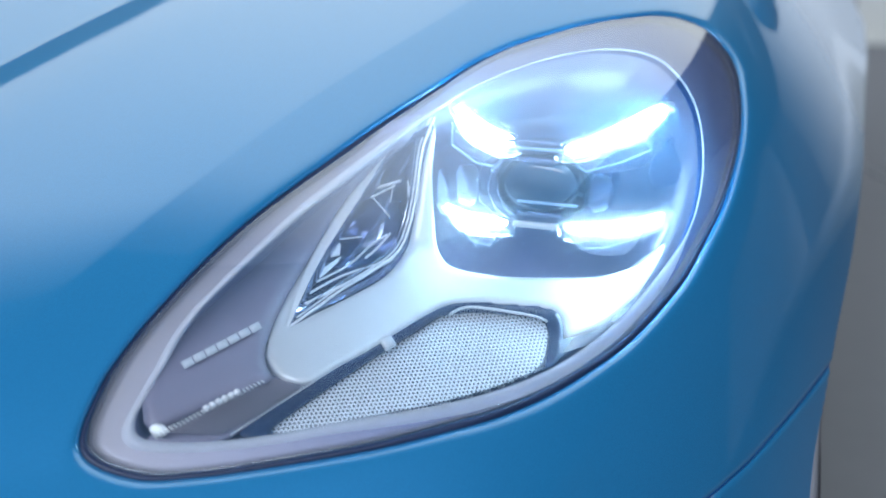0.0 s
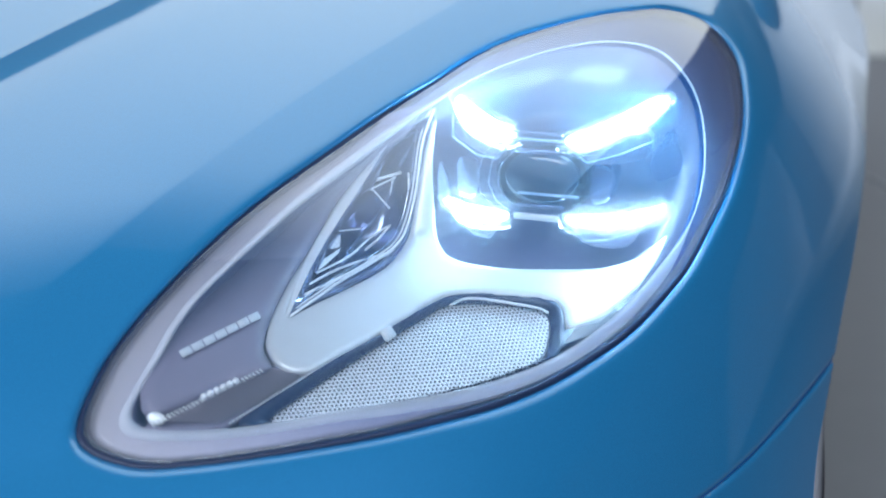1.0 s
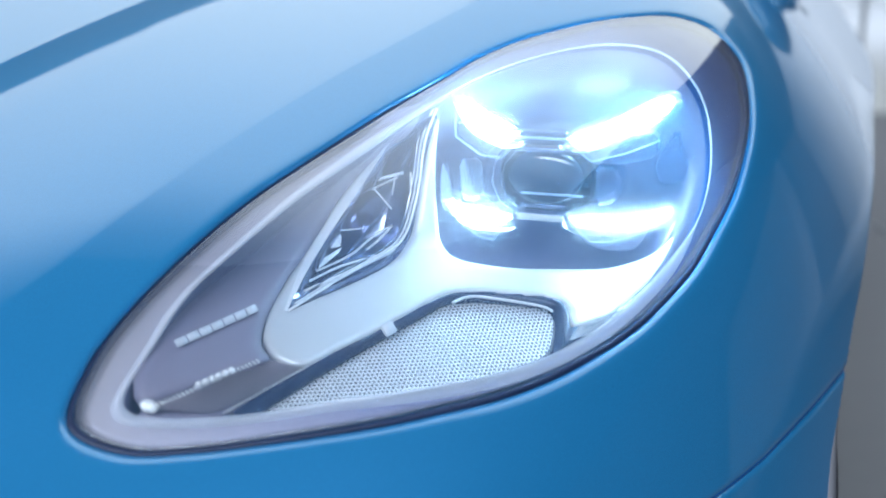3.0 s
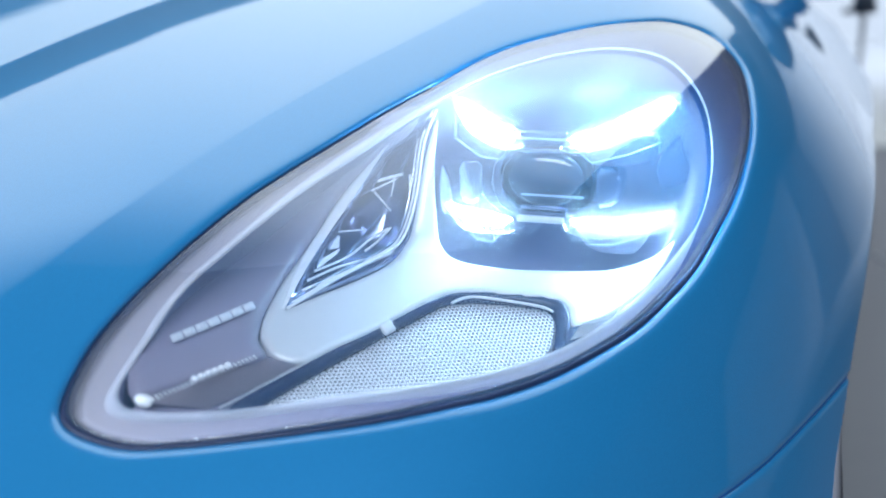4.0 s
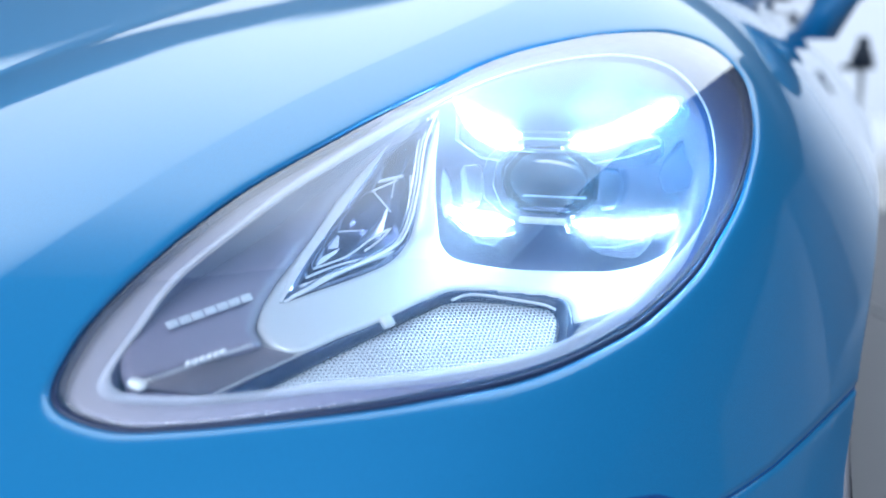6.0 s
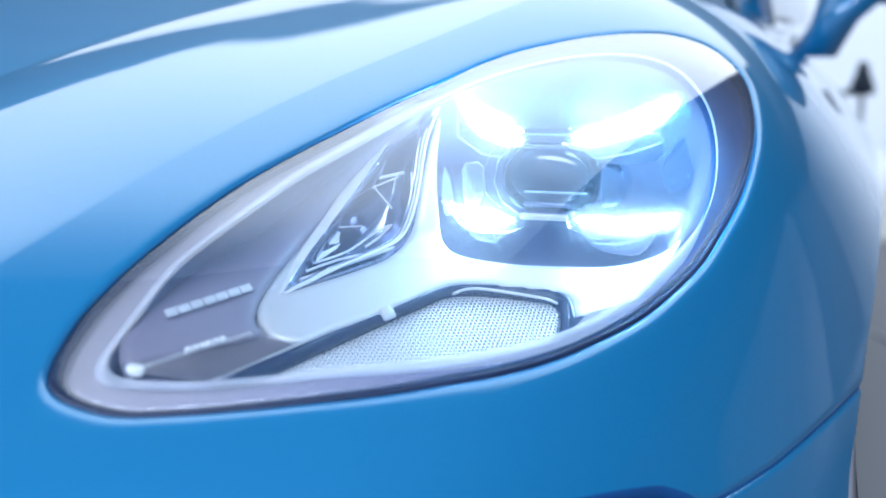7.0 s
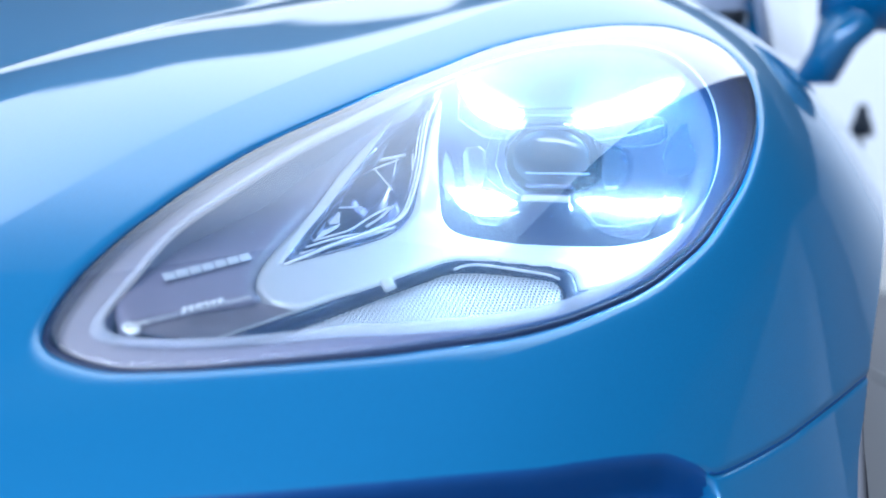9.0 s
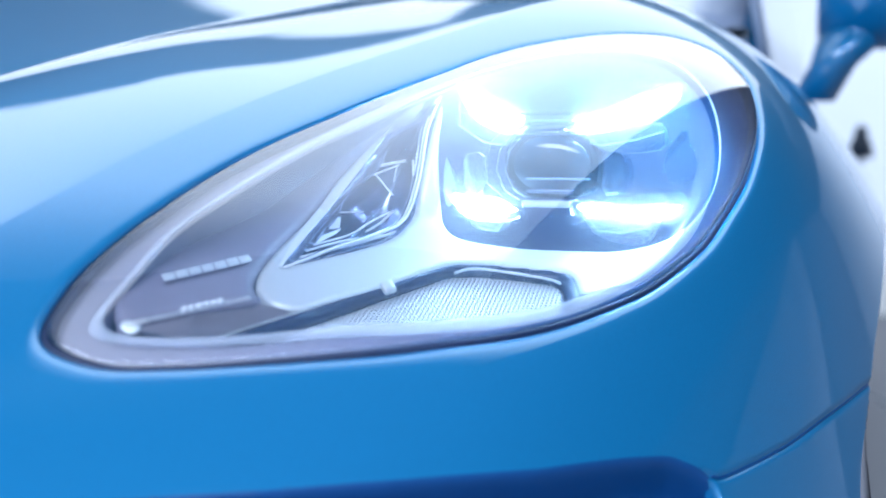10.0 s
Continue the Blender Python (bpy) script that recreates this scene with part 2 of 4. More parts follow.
# Heights w of the loft's control net, station by station along a, 0.2 m apart.
STATION = [
    (0.3268, 0.2404, 0.1453, 0.0368, -0.0865, -0.2251, -0.3751, -0.5314, -0.6901, -0.8498),
    (0.3200, 0.2424, 0.1566, 0.0557, -0.0639, -0.2045, -0.3591, -0.5188, -0.6793, -0.8398),
    (0.3046, 0.2396, 0.1672, 0.0777, -0.0356, -0.1812, -0.3431, -0.5074, -0.6696, -0.8306),
    (0.2727, 0.2248, 0.1722, 0.1003, -0.0003, -0.1550, -0.3279, -0.4978, -0.6612, -0.8226),
    (0.2154, 0.1859, 0.1550, 0.1183, 0.0334, -0.1354, -0.3173, -0.4897, -0.6543, -0.8167),
    (0.1260, 0.1156, 0.1165, 0.1269, 0.0373, -0.1200, -0.3116, -0.4855, -0.6525, -0.8170),
    (-0.0030, -0.0077, -0.0003, 0.0322, 0.0605, -0.0557, -0.2955, -0.4887, -0.6644, -0.8321),
    (-0.1632, -0.1719, -0.1749, -0.1563, -0.1068, -0.1784, -0.3539, -0.5375, -0.7106, -0.8752),
]
STATION_BACK = [
    (-0.3397, -0.3518, -0.3615, -0.3637, -0.3667, -0.4173, -0.5155, -0.6548, -0.8044, -0.9546),
    (-0.5241, -0.5391, -0.5538, -0.5685, -0.5906, -0.6361, -0.7085, -0.8109, -0.9335, -1.0651),
    (-0.7119, -0.7293, -0.7479, -0.7688, -0.7961, -0.8365, -0.8945, -0.9753, -1.0775, -1.1932),
]
NET = np.array(STATION + STATION_BACK)


def weights(u, n):
    i = np.clip(np.floor(u).astype(int), 0, n - 4)
    t = u - i
    return i, np.stack([(1 - t) ** 3, 3 * t**3 - 6 * t**2 + 4, -3 * t**3 + 3 * t**2 + 3 * t + 1, t**3], -1) / 6


def skin(p):
    """Height of the smooth body skin over points (a, b)."""
    i, wa = weights((p[:, 0] + 0.8) / 0.2, 11)
    j, wb = weights((p[:, 1] + 0.55) / 0.2, 10)
    h = np.zeros(len(p))
    for m in range(4):
        for n in range(4):
            h += wa[:, m] * wb[:, n] * NET[i + m, j + n]
    return h


def place(p, w):
    return ORIGIN + p[:, :1] * ALONG + p[:, 1:2] * UP + np.asarray(w)[:, None] * OUT


RIM_POINTS = [(-167, 0), (-195, -25), (-221, -51), (-246, -79), (-267, -110), (-277, -145), (-247, -164), (-209, -167), (-172, -166), (-135, -164), (-97, -161), (-60, -156), (-23, -150), (13, -140), (47, -126), (81, -109), (111, -88), (140, -64), (165, -36), (189, -7), (209, 24), (227, 57), (240, 92), (247, 129), (232, 161), (197, 173), (160, 170), (123, 164), (87, 155), (51, 144), (17, 128), (-14, 108), (-46, 88), (-77, 67), (-107, 45), (-137, 23)]
BORDER_POINTS = [(-228, -97), (-218, -80), (-204, -62), (-185, -44), (-157, -19), (-129, 5), (-102, 25), (-75, 45), (-42, 69), (2, 97), (43, 115), (88, 127), (131, 130), (165, 118), (180, 83), (178, 44), (167, 5), (149, -28), (119, -62), (85, -90), (49, -112), (11, -128), (-32, -138), (-81, -143), (-124, -145), (-158, -148), (-192, -149), (-225, -147), (-244, -142), (-248, -132), (-240, -116)]
HEART = np.array([-0.02, 0.0])
HOOD_EDGE = np.array([(-790, -420), (-560, -260), (-420, -155), (-312, -65), (-281, -36), (-213, 23), (-134, 85), (-90, 120), (-42, 150), (10, 185), (120, 255), (260, 350), (500, 520)]) / 1000
DOME_EDGE = np.array([(-790, -148), (-480, 87), (-340, 189), (-284, 230), (-217, 276), (-60, 385), (200, 580)]) / 1000
LOW_EDGE = np.array([(-790, -262), (-160, -238), (-97, -234), (-18, -228), (40, -219), (70, -216), (90, -221), (104, -227), (119, -222), (146, -211), (177, -197), (212, -178), (256, -154), (293, -133), (400, -70), (780, 120)]) / 1000


ARCH_EDGE = np.array([(-560, 170), (-300, 224), (-230, 244), (-190, 260), (-138, 291), (-90, 315), (-48, 347), (-11, 369), (40, 408), (60, 426), (125, 484), (300, 700), (860, 1200)]) / 1000


def eased(line, reach):
    """The line with its corners eased over a stretch along a."""
    x = np.linspace(line[0, 0], line[-1, 0], 900)
    y = np.interp(x, line[:, 0], line[:, 1])
    n = max(1, int(reach / (x[1] - x[0])))
    for _ in range(2):
        pad = np.r_[2 * y[0] - y[n:0:-1], y, 2 * y[-1] - y[-2:-n - 2:-1]]
        y = np.convolve(pad, np.ones(2 * n + 1) / (2 * n + 1), "valid")
    return np.stack([x, y], 1)


HOOD_EDGE, DOME_EDGE, LOW_EDGE, ARCH_EDGE = eased(HOOD_EDGE, 0.05), eased(DOME_EDGE, 0.09), eased(LOW_EDGE, 0.004), eased(ARCH_EDGE, 0.03)

def side(p, line):
    """How far points lie above (+) or below (-) a line that runs along a."""
    at = np.interp(p[:, 0], line[:, 0], line[:, 1])
    e = 0.002
    slope = (np.interp(p[:, 0] + e, line[:, 0], line[:, 1]) - np.interp(p[:, 0] - e, line[:, 0], line[:, 1])) / (2 * e)
    return (p[:, 1] - at) / np.sqrt(1 + slope**2)


def body_height(p):
    """The skin with its panel gaps, the step beside the hood's dome and the tucked-under lower bumper."""
    h = skin(p)
    past = p[:, 0] - np.interp(p[:, 1], ARCH_EDGE[:, 0], ARCH_EDGE[:, 1])
    h = h - 7.0 * (np.sqrt(np.maximum(0, past - 0.004) ** 2 + 0.004**2) - 0.004)
    hood, dome, low = side(p, HOOD_EDGE), side(p, DOME_EDGE), side(p, LOW_EDGE)
    fold = 0.135
    h = h - fold * (np.sqrt(np.maximum(hood, 0) ** 2 + 0.003**2) - 0.003) - 0.004 * smooth01(hood / 0.14)
    h = h - 0.0042 * smooth01((p[:, 0] + 0.24) / 0.12) * (1 - np.exp(-np.maximum(hood, 0) / 0.035))
    near = np.maximum(0, dome + 0.08)
    h = h - 0.18 * np.where(dome < 0, near**2 / 0.16, 0.04 + dome) + 0.23 * (np.sqrt(np.maximum(0, dome) ** 2 + 0.004**2) - 0.004)
    nose = smooth01((-0.06 - p[:, 0]) / 0.22)
    h = h + nose * 0.0048 * smooth01((-0.150 - p[:, 1]) / 0.056)
    under = smooth01(-low / 0.022) * smooth01((0.104 - p[:, 0]) / 0.006)
    h = h - 0.030 * under
    h = h - 0.0030 * np.exp(-((low / 0.0018) ** 2)) * smooth01((p[:, 0] - 0.09) / 0.01)
    return h


car = tagged(new("car"), "glossy metallic blue sports car with lit headlight, parked in studio", "car")

N_ROUND, N_OUT = 1300, 300
rim = closed_curve(RIM_POINTS, N_ROUND)
ray = rim - HEART
unit = ray / np.linalg.norm(ray, axis=1, keepdims=True)
reach = np.minimum(np.where(ray[:, 0] > 0, 0.79 - HEART[0], 0.79 + HEART[0]) / np.abs(ray[:, 0]).clip(1e-6),
                   np.where(ray[:, 1] > 0, 0.84, 0.54) / np.abs(ray[:, 1]).clip(1e-6))
outer = HEART + ray * reach[:, None]
lip = [(-0.0015, -0.016), (-0.0013, -0.0080), (-0.0004, -0.0042), (0.0012, -0.0022), (0.0036, -0.0010), (0.0070, -0.0003), (0.0110, -0.0001)]
rings, drops = [], []
for off, drop in lip:
    rings.append(rim + unit * off)
    drops.append(drop)
first = rim + unit * 0.0145
for k in range(N_OUT):
    s = (k / (N_OUT - 1)) ** 1.35
    rings.append(first + (outer - first) * s)
    drops.append(0.0)
grid2 = np.concatenate(rings)
# rows of the mesh that run beside the lower seam are laid along it
off_seam = side(grid2, LOW_EDGE)
beside = (np.abs(off_seam) < 0.0010) & (grid2[:, 1] < -0.12)
grid2[beside, 1] -= off_seam[beside]
grid3 = place(grid2, body_height(grid2) + np.repeat(drops, N_ROUND))
# the crown of the hood levels off towards the middle of the car
crown = 0.965 + 0.09 * smooth01((grid3[:, 1] - 0.5) / 0.6)
grid3[:, 2] -= 0.85 * np.maximum(0, grid3[:, 2] - crown) * smooth01((-0.02 - grid3[:, 0]) / 0.15)
n_ring = len(rings)
kk, jj = np.meshgrid(np.arange(n_ring - 1), np.arange(N_ROUND), indexing="ij")
nj = (jj + 1) % N_ROUND
quads = np.stack([kk * N_ROUND + jj, (kk + 1) * N_ROUND + jj, (kk + 1) * N_ROUND + nj, kk * N_ROUND + nj], -1).reshape(-1, 4)
mid2, mid3 = grid2[quads].mean(1), grid3[quads].mean(1)
folded = mid2[:, 0] - np.interp(mid2[:, 1], ARCH_EDGE[:, 0], ARCH_EDGE[:, 1])
# the panels end at the car's middle, at the sill and in the wheel arch
MIDDLE = -0.70
kept = (mid3[:, 0] > MIDDLE) & (mid3[:, 2] > 0.20) & (folded < 0.035) & (mid3[:, 1] < 1.34)
is_hood = side(mid2, HOOD_EDGE) > 0
is_low = (side(mid2, LOW_EDGE) < 0) & ~is_hood


def panel(name, chosen, label, mat=PAINT):
    q = quads[chosen]
    used, back = np.unique(q, return_inverse=True)
    me = bpy.data.meshes.new(name)
    me.vertices.add(len(used))
    me.vertices.foreach_set("co", grid3[used].astype(np.float32).ravel())
    me.loops.add(q.size)
    me.loops.foreach_set("vertex_index", back.reshape(-1).astype(np.int32))
    me.polygons.add(len(q))
    me.polygons.foreach_set("loop_start", np.arange(0, q.size, 4, dtype=np.int32))
    me.polygons.foreach_set("use_smooth", np.ones(len(q), bool))
    me.materials.append(mat)
    me.update(calc_edges=True)
    me.validate()
    ob = new(name, me)
    ob.parent = car
    return tagged(ob, label)


panel("hood", is_hood & kept, "blue hood panel with a soft dome")
panel("front_fender", ~is_hood & ~is_low & kept, "blue front fender round the headlight")
# the recess is a darker navy than the panels around it
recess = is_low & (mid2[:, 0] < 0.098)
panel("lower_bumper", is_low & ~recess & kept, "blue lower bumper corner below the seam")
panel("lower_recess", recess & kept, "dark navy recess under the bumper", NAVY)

# ---------------------------------------------------------------- the headlight
BEZ = np.array([-0.0325, -0.0058, -0.7021, 0.4219, 0.0573, -0.0077])


def bezel(p):
    """Height of the inner bezel's gently curved surface."""
    a, b = p[:, 0], p[:, 1]
    return np.stack([np.ones_like(a), a, b, a * a, a * b, b * b], 1) @ BEZ


def raised(p):
    """The bezel with its upper branches, which climb towards the cover."""
    x = 0.913 * p[:, 1] + 0.0119
    return bezel(p) + 0.5 * (x + np.sqrt(x * x + 0.008**2)) - 0.001


def climbed(points, base=0.0):
    """Plan points of the flat bezel, moved to where they lie on the raised one."""
    out = []
    for a, b in points:
        up = 0.66 * max(0.0, b + 13) + base
        out.append((a - 0.26 * up, b - 0.42 * up))
    return out


LONG, WIDE = np.array([0.867, 0.498]), np.array([-0.498, 0.867])


def cover_height(p):
    """The clear cover: the skin, domed out over the lamp along its long axis."""
    u = ((p - np.array([0.02, 0.01])) @ LONG / 0.30) ** 2 + ((p - np.array([0.02, 0.01])) @ WIDE / 0.135) ** 2
    bulge = 0.014 + 0.012 * smooth01((p[:, 0] + p[:, 1] + 0.1) / 0.35)
    return skin(p) + bulge * np.maximum(0, 1 - u) ** 2


def ring_sheet(name, loops2, heights, mat, parent, label="", cap=False):
    """Closed loops of equal length, joined ring to ring; cap closes the last one."""
    n = len(loops2[0])
    v = [place(l, h) for l, h in zip(loops2, heights)]
    f = []
    for k in range(len(loops2) - 1):
        for j in range(n):
            i = (j + 1) % n
            f.append((k * n + j, k * n + i, (k + 1) * n + i, (k + 1) * n + j))
    v = np.concatenate(v)
    if cap:
        v = np.vstack([v, v[-n:].mean(0)])
        f += [((len(loops2) - 1) * n + j, (len(loops2) - 1) * n + (j + 1) % n, len(v) - 1) for j in range(n)]
    return mesh_object(name, v, f, mat, parent, label)


def sheet(name, poly, height, mat, parent, label="", step=0.004, edge=0.0, drop=0.0, skirt=0.0, lift=0.0):
    """A plate with the given outline, laid on height(p): its rim rounds off by drop over edge metres, its sides go down by skirt."""
    lo, hi = poly.min(0), poly.max(0)
    gx, gy = np.meshgrid(np.arange(lo[0], hi[0], step), np.arange(lo[1], hi[1], step * 0.87), indexing="ij")
    gx = gx + (np.arange(gx.shape[1]) % 2) * step / 2
    q = np.stack([gx.ravel(), gy.ravel()], 1)
    q = q[inside(q, poly)]
    rows = [poly]
    if len(q):
        q = q[edge_distance(q, poly) > step * 0.45]
        rows.append(q)
    pts = np.concatenate(rows)
    n = len(poly)
    from_cdt = delaunay([Vector(map(float, x)) for x in pts], [(i, (i + 1) % n) for i in range(n)], [], 1, 1e-7)
    p2 = np.array([tuple(x) for x in from_cdt[0]])
    dist = edge_distance(p2, poly)
    h = height(p2) + lift
    if edge:
        h = h - drop * (1 - np.sqrt(1 - (1 - np.clip(dist / edge, 0, 1)) ** 2))
    v = place(p2, h)
    f = [tuple(x) for x in from_cdt[2]]
    if skirt:
        bm = bmesh.new()
        bv = [bm.verts.new(x) for x in v]
        for x in f:
            bm.faces.new([bv[i] for i in x])
        rim_edges = [e for e in bm.edges if len(e.link_faces) == 1]
        made = bmesh.ops.extrude_edge_only(bm, edges=rim_edges)
        bmesh.ops.translate(bm, verts=[g for g in made["geom"] if isinstance(g, bmesh.types.BMVert)], vec=Vector(-OUT * skirt))
        bmesh.ops.recalc_face_normals(bm, faces=bm.faces[:])
        return part(name, bm, mat, parent, label)
    return mesh_object(name, v, f, mat, parent, label)




N_LAMP = 420
rim_l = closed_curve(RIM_POINTS, N_LAMP)
rim_dir = (rim_l - HEART) / np.linalg.norm(rim_l - HEART, axis=1, keepdims=True)
border_l = closed_curve(BORDER_POINTS, 900)


def at_angles(curve, directions):
    """Points of a curve round the lamp's heart in the given directions."""
    d = curve - HEART
    t = np.arctan2(d[:, 1], d[:, 0])
    o = np.argsort(t)
    r = np.interp(np.arctan2(directions[:, 1], directions[:, 0]), t[o], np.linalg.norm(d, axis=1)[o], period=2 * math.pi)
    return HEART + directions * r[:, None]


border_s = at_angles(border_l, rim_dir)

# housing: a dark tray behind everything, with walls up to the cover
tray_in = HEART + (border_s - HEART) * 0.97
loops, hs = [rim_l - rim_dir * 0.004, rim_l - rim_dir * 0.007], [skin(rim_l) - 0.018, skin(rim_l) - 0.03]
loops.append(border_s)
hs.append(cover_height(border_s) - 0.015)
loops.append(tray_in)
hs.append(np.minimum(bezel(tray_in) - 0.04, skin(tray_in) - 0.035))
for f in (0.8, 0.6, 0.4, 0.2, 0.05):
    l = HEART + (tray_in - HEART) * f
    loops.append(l)
    hs.append(np.minimum(bezel(l) - 0.05, skin(l) - 0.05))
headlight = ring_sheet("headlight", loops, hs, TRAY, car, "lit four-point LED headlight under a clear domed cover", cap=True)

# rubber seal in the gap between body and cover
seal_p = [(0.0010, -0.022), (0.0006, -0.0062), (-0.0006, -0.0050), (-0.0028, -0.0042), (-0.0048, -0.0052), (-0.0056, -0.010), (-0.0062, -0.024)]
ring_sheet("seal", [rim_l + rim_dir * o for o, d in seal_p], [skin(rim_l) + d for o, d in seal_p], RUBBER, headlight, "black rubber seal")

# clear cover, with a rolled edge
loops = [rim_l - rim_dir * o for o in (0.0046, 0.0049, 0.0053, 0.0059, 0.0066, 0.0074)]
hs = [skin(loops[0]) - 0.009] + [cover_height(l) - d for l, d in zip(loops[1:], (0.0030, 0.0010, 0.0003, 0.0, 0.0))]
rolled = loops[-1]
for k in range(1, 46):
    l = HEART + (rolled - HEART) * (1 - k / 46)
    loops.append(l)
    hs.append(cover_height(l))
cover = ring_sheet("cover", loops, hs, COVER, headlight, "clear domed plastic cover", cap=True)
cover.visible_shadow = False

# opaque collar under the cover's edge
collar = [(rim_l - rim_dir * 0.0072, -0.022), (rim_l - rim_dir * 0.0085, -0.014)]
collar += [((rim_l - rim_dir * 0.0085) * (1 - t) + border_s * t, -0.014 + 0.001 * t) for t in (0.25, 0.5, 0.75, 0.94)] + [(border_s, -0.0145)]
ring_sheet("surround", [l for l, d in collar], [cover_height(l) + d for l, d in collar], COLLAR, headlight, "plastic collar under the cover's edge, reflections coloured in from pale tip to dark end")

# frosted margin moulded into the cover's edge, and the pale line inside it
loops, hs = [], []
for k in range(9):
    l = (rim_l - rim_dir * 0.0070) * (1 - k / 8) + border_s * (k / 8)
    loops.append(l)
    hs.append(cover_height(l) - 0.003 - 0.004 * math.sin(math.pi * k / 8))
margin = ring_sheet("cover_margin", loops, hs, EDGE, headlight, "frosted grey margin of the cover")
margin.visible_shadow = False
line_p = [(0.0050, -0.0040), (0.0036, -0.0030), (0.0000, -0.0022), (-0.0030, -0.0030), (-0.0040, -0.0050)]
slim = 0.08 + 0.92 * np.maximum(smooth01((0.02 - border_s[:, :1]) / 0.14), smooth01((-0.02 - border_s[:, 1:]) / 0.05))
ring_sheet("cover_line", [border_s + rim_dir * o * slim for o, d in line_p], [cover_height(border_s) + d for o, d in line_p], LINE, headlight, "pale moulded line").visible_shadow = False

# dark inner panel with the brand bars
fascia = rounded(climbed([(-238, -108), (-212, -54), (-186, -20), (-156, 7), (-124, 33), (-86, 72), (-36, 116), (-2, 128), (-20, 98), (-43, 82), (-72, 53), (-92, 28),
                          (-108, 3), (-124, -21), (-139, -43), (-149, -60), (-157, -76), (-161, -92), (-154, -106), (-190, -116), (-236, -134)], 11), 2)
sheet("inner_panel", fascia, raised, DARK, headlight, "dark grey inner panel", step=0.006, edge=0.006, drop=0.004, skirt=0.06, lift=0.010)

# satin Y-shaped bezel
arm = rounded(climbed([(-161, -92), (-157, -76), (-149, -60), (-139, -43), (-124, -21), (-108, 3), (-92, 28), (-72, 53), (-43, 81), (-74, 39),
               (-97, 11), (-118, -20), (-134, -49), (-146, -73), (-124, -62), (-98, -51), (-71, -38), (-58, -27), (-46, -10), (-38, 10),
               (-27, 42), (-13, 81), (3, 115), (-12, 63), (-18, 33), (-23, 4), (-26, -17), (-22, -29), (-11, -36), (21, -44), (63, -48),
               (88, -50), (111, -46), (132, -38), (147, -27), (164, -13), (173, -11), (156, -33), (129, -58), (93, -84)]
              + [(68, -95), (46, -98), (49, -81), (46, -74), (35, -70), (15, -67), (-5, -63), (-22, -62), (-35, -65), (-53, -73),
                 (-72, -83), (-93, -94), (-114, -103), (-133, -113), (-146, -111), (-154, -106)], 5), 2)
sheet("silver_bezel", arm, raised, SATIN, headlight, "satin silver Y-shaped bezel", step=0.0035, edge=0.004, drop=0.003, skirt=0.06, lift=0.006)

# reflector pocket beside the module
pocket = rounded(climbed([(-146, -73), (-124, -62), (-98, -51), (-71, -38), (-58, -27), (-46, -10), (-38, 10), (-27, 42), (-13, 81), (2, 113),
                  (-21, 99), (-43, 82), (-74, 39), (-97, 11), (-118, -20), (-134, -49)]), 2)


def pocket_floor(p):
    d = edge_distance(p, pocket)
    return raised(p) + 0.002 - 0.034 * smooth01(d / 0.020)


sheet("reflector", pocket, pocket_floor, SMOKE, headlight, "smoked mirror reflector pocket", step=0.004)


def blade(name, ends, w0, wide, deep, mat, parent, label=""):
    """A thin bevelled blade from one (a, b, lift) to another, above the bezel."""
    (a0, b0, l0), (a1, b1, l1) = ends
    p = np.array([(a0, b0), (a1, b1)]) / 1000
    q = place(p, bezel(p) + np.array([l0, l1]) / 1000)
    d = Vector(q[1] - q[0])
    x = d.normalized()
    z = (Vector(OUT) - x * x.dot(Vector(OUT))).normalized()
    y = z.cross(x)
    m = Matrix((x, y, z)).transposed().to_4x4()
    m.translation = Vector(q.mean(0))
    return part(name, box_bm(m, d.length, wide, deep, min(wide, deep) * 0.3, 1), mat, parent, label)


def wire(name, points, radius, mat, parent, label=""):
    """A thin round bead through (a, b, lift) points in millimetres above the bezel."""
    p = np.array(points, float) / 1000
    q = place(p[:, :2], bezel(p[:, :2]) + p[:, 2])
    u = np.arange(len(q))
    fine = np.linspace(0, len(q) - 1, 4 * (len(q) - 1) + 1)
    q = np.stack([np.interp(fine, u, q[:, k]) for k in range(3)], 1)
    for _ in range(2):
        q[1:-1] = 0.5 * q[1:-1] + 0.25 * (q[:-2] + q[2:])
    d = np.gradient(q, axis=0)
    d /= np.linalg.norm(d, axis=1, keepdims=True)
    e1 = np.cross(d, OUT)
    e1 /= np.linalg.norm(e1, axis=1, keepdims=True)
    e2 = np.cross(d, e1)
    bm = bmesh.new()
    rows = [[bm.verts.new(c + radius * (math.cos(t) * x + math.sin(t) * y)) for t in np.linspace(0, 2 * math.pi, 7)[:-1]] for c, x, y in zip(q, e1, e2)]
    for a, b in zip(rows, rows[1:]):
        for k in range(6):
            bm.faces.new((a[k], a[(k + 1) % 6], b[(k + 1) % 6], b[k]))
    bm.faces.new(rows[0])
    bm.faces.new(rows[-1])
    bmesh.ops.recalc_face_normals(bm, faces=bm.faces[:])
    return part(name, bm, mat, parent, label)


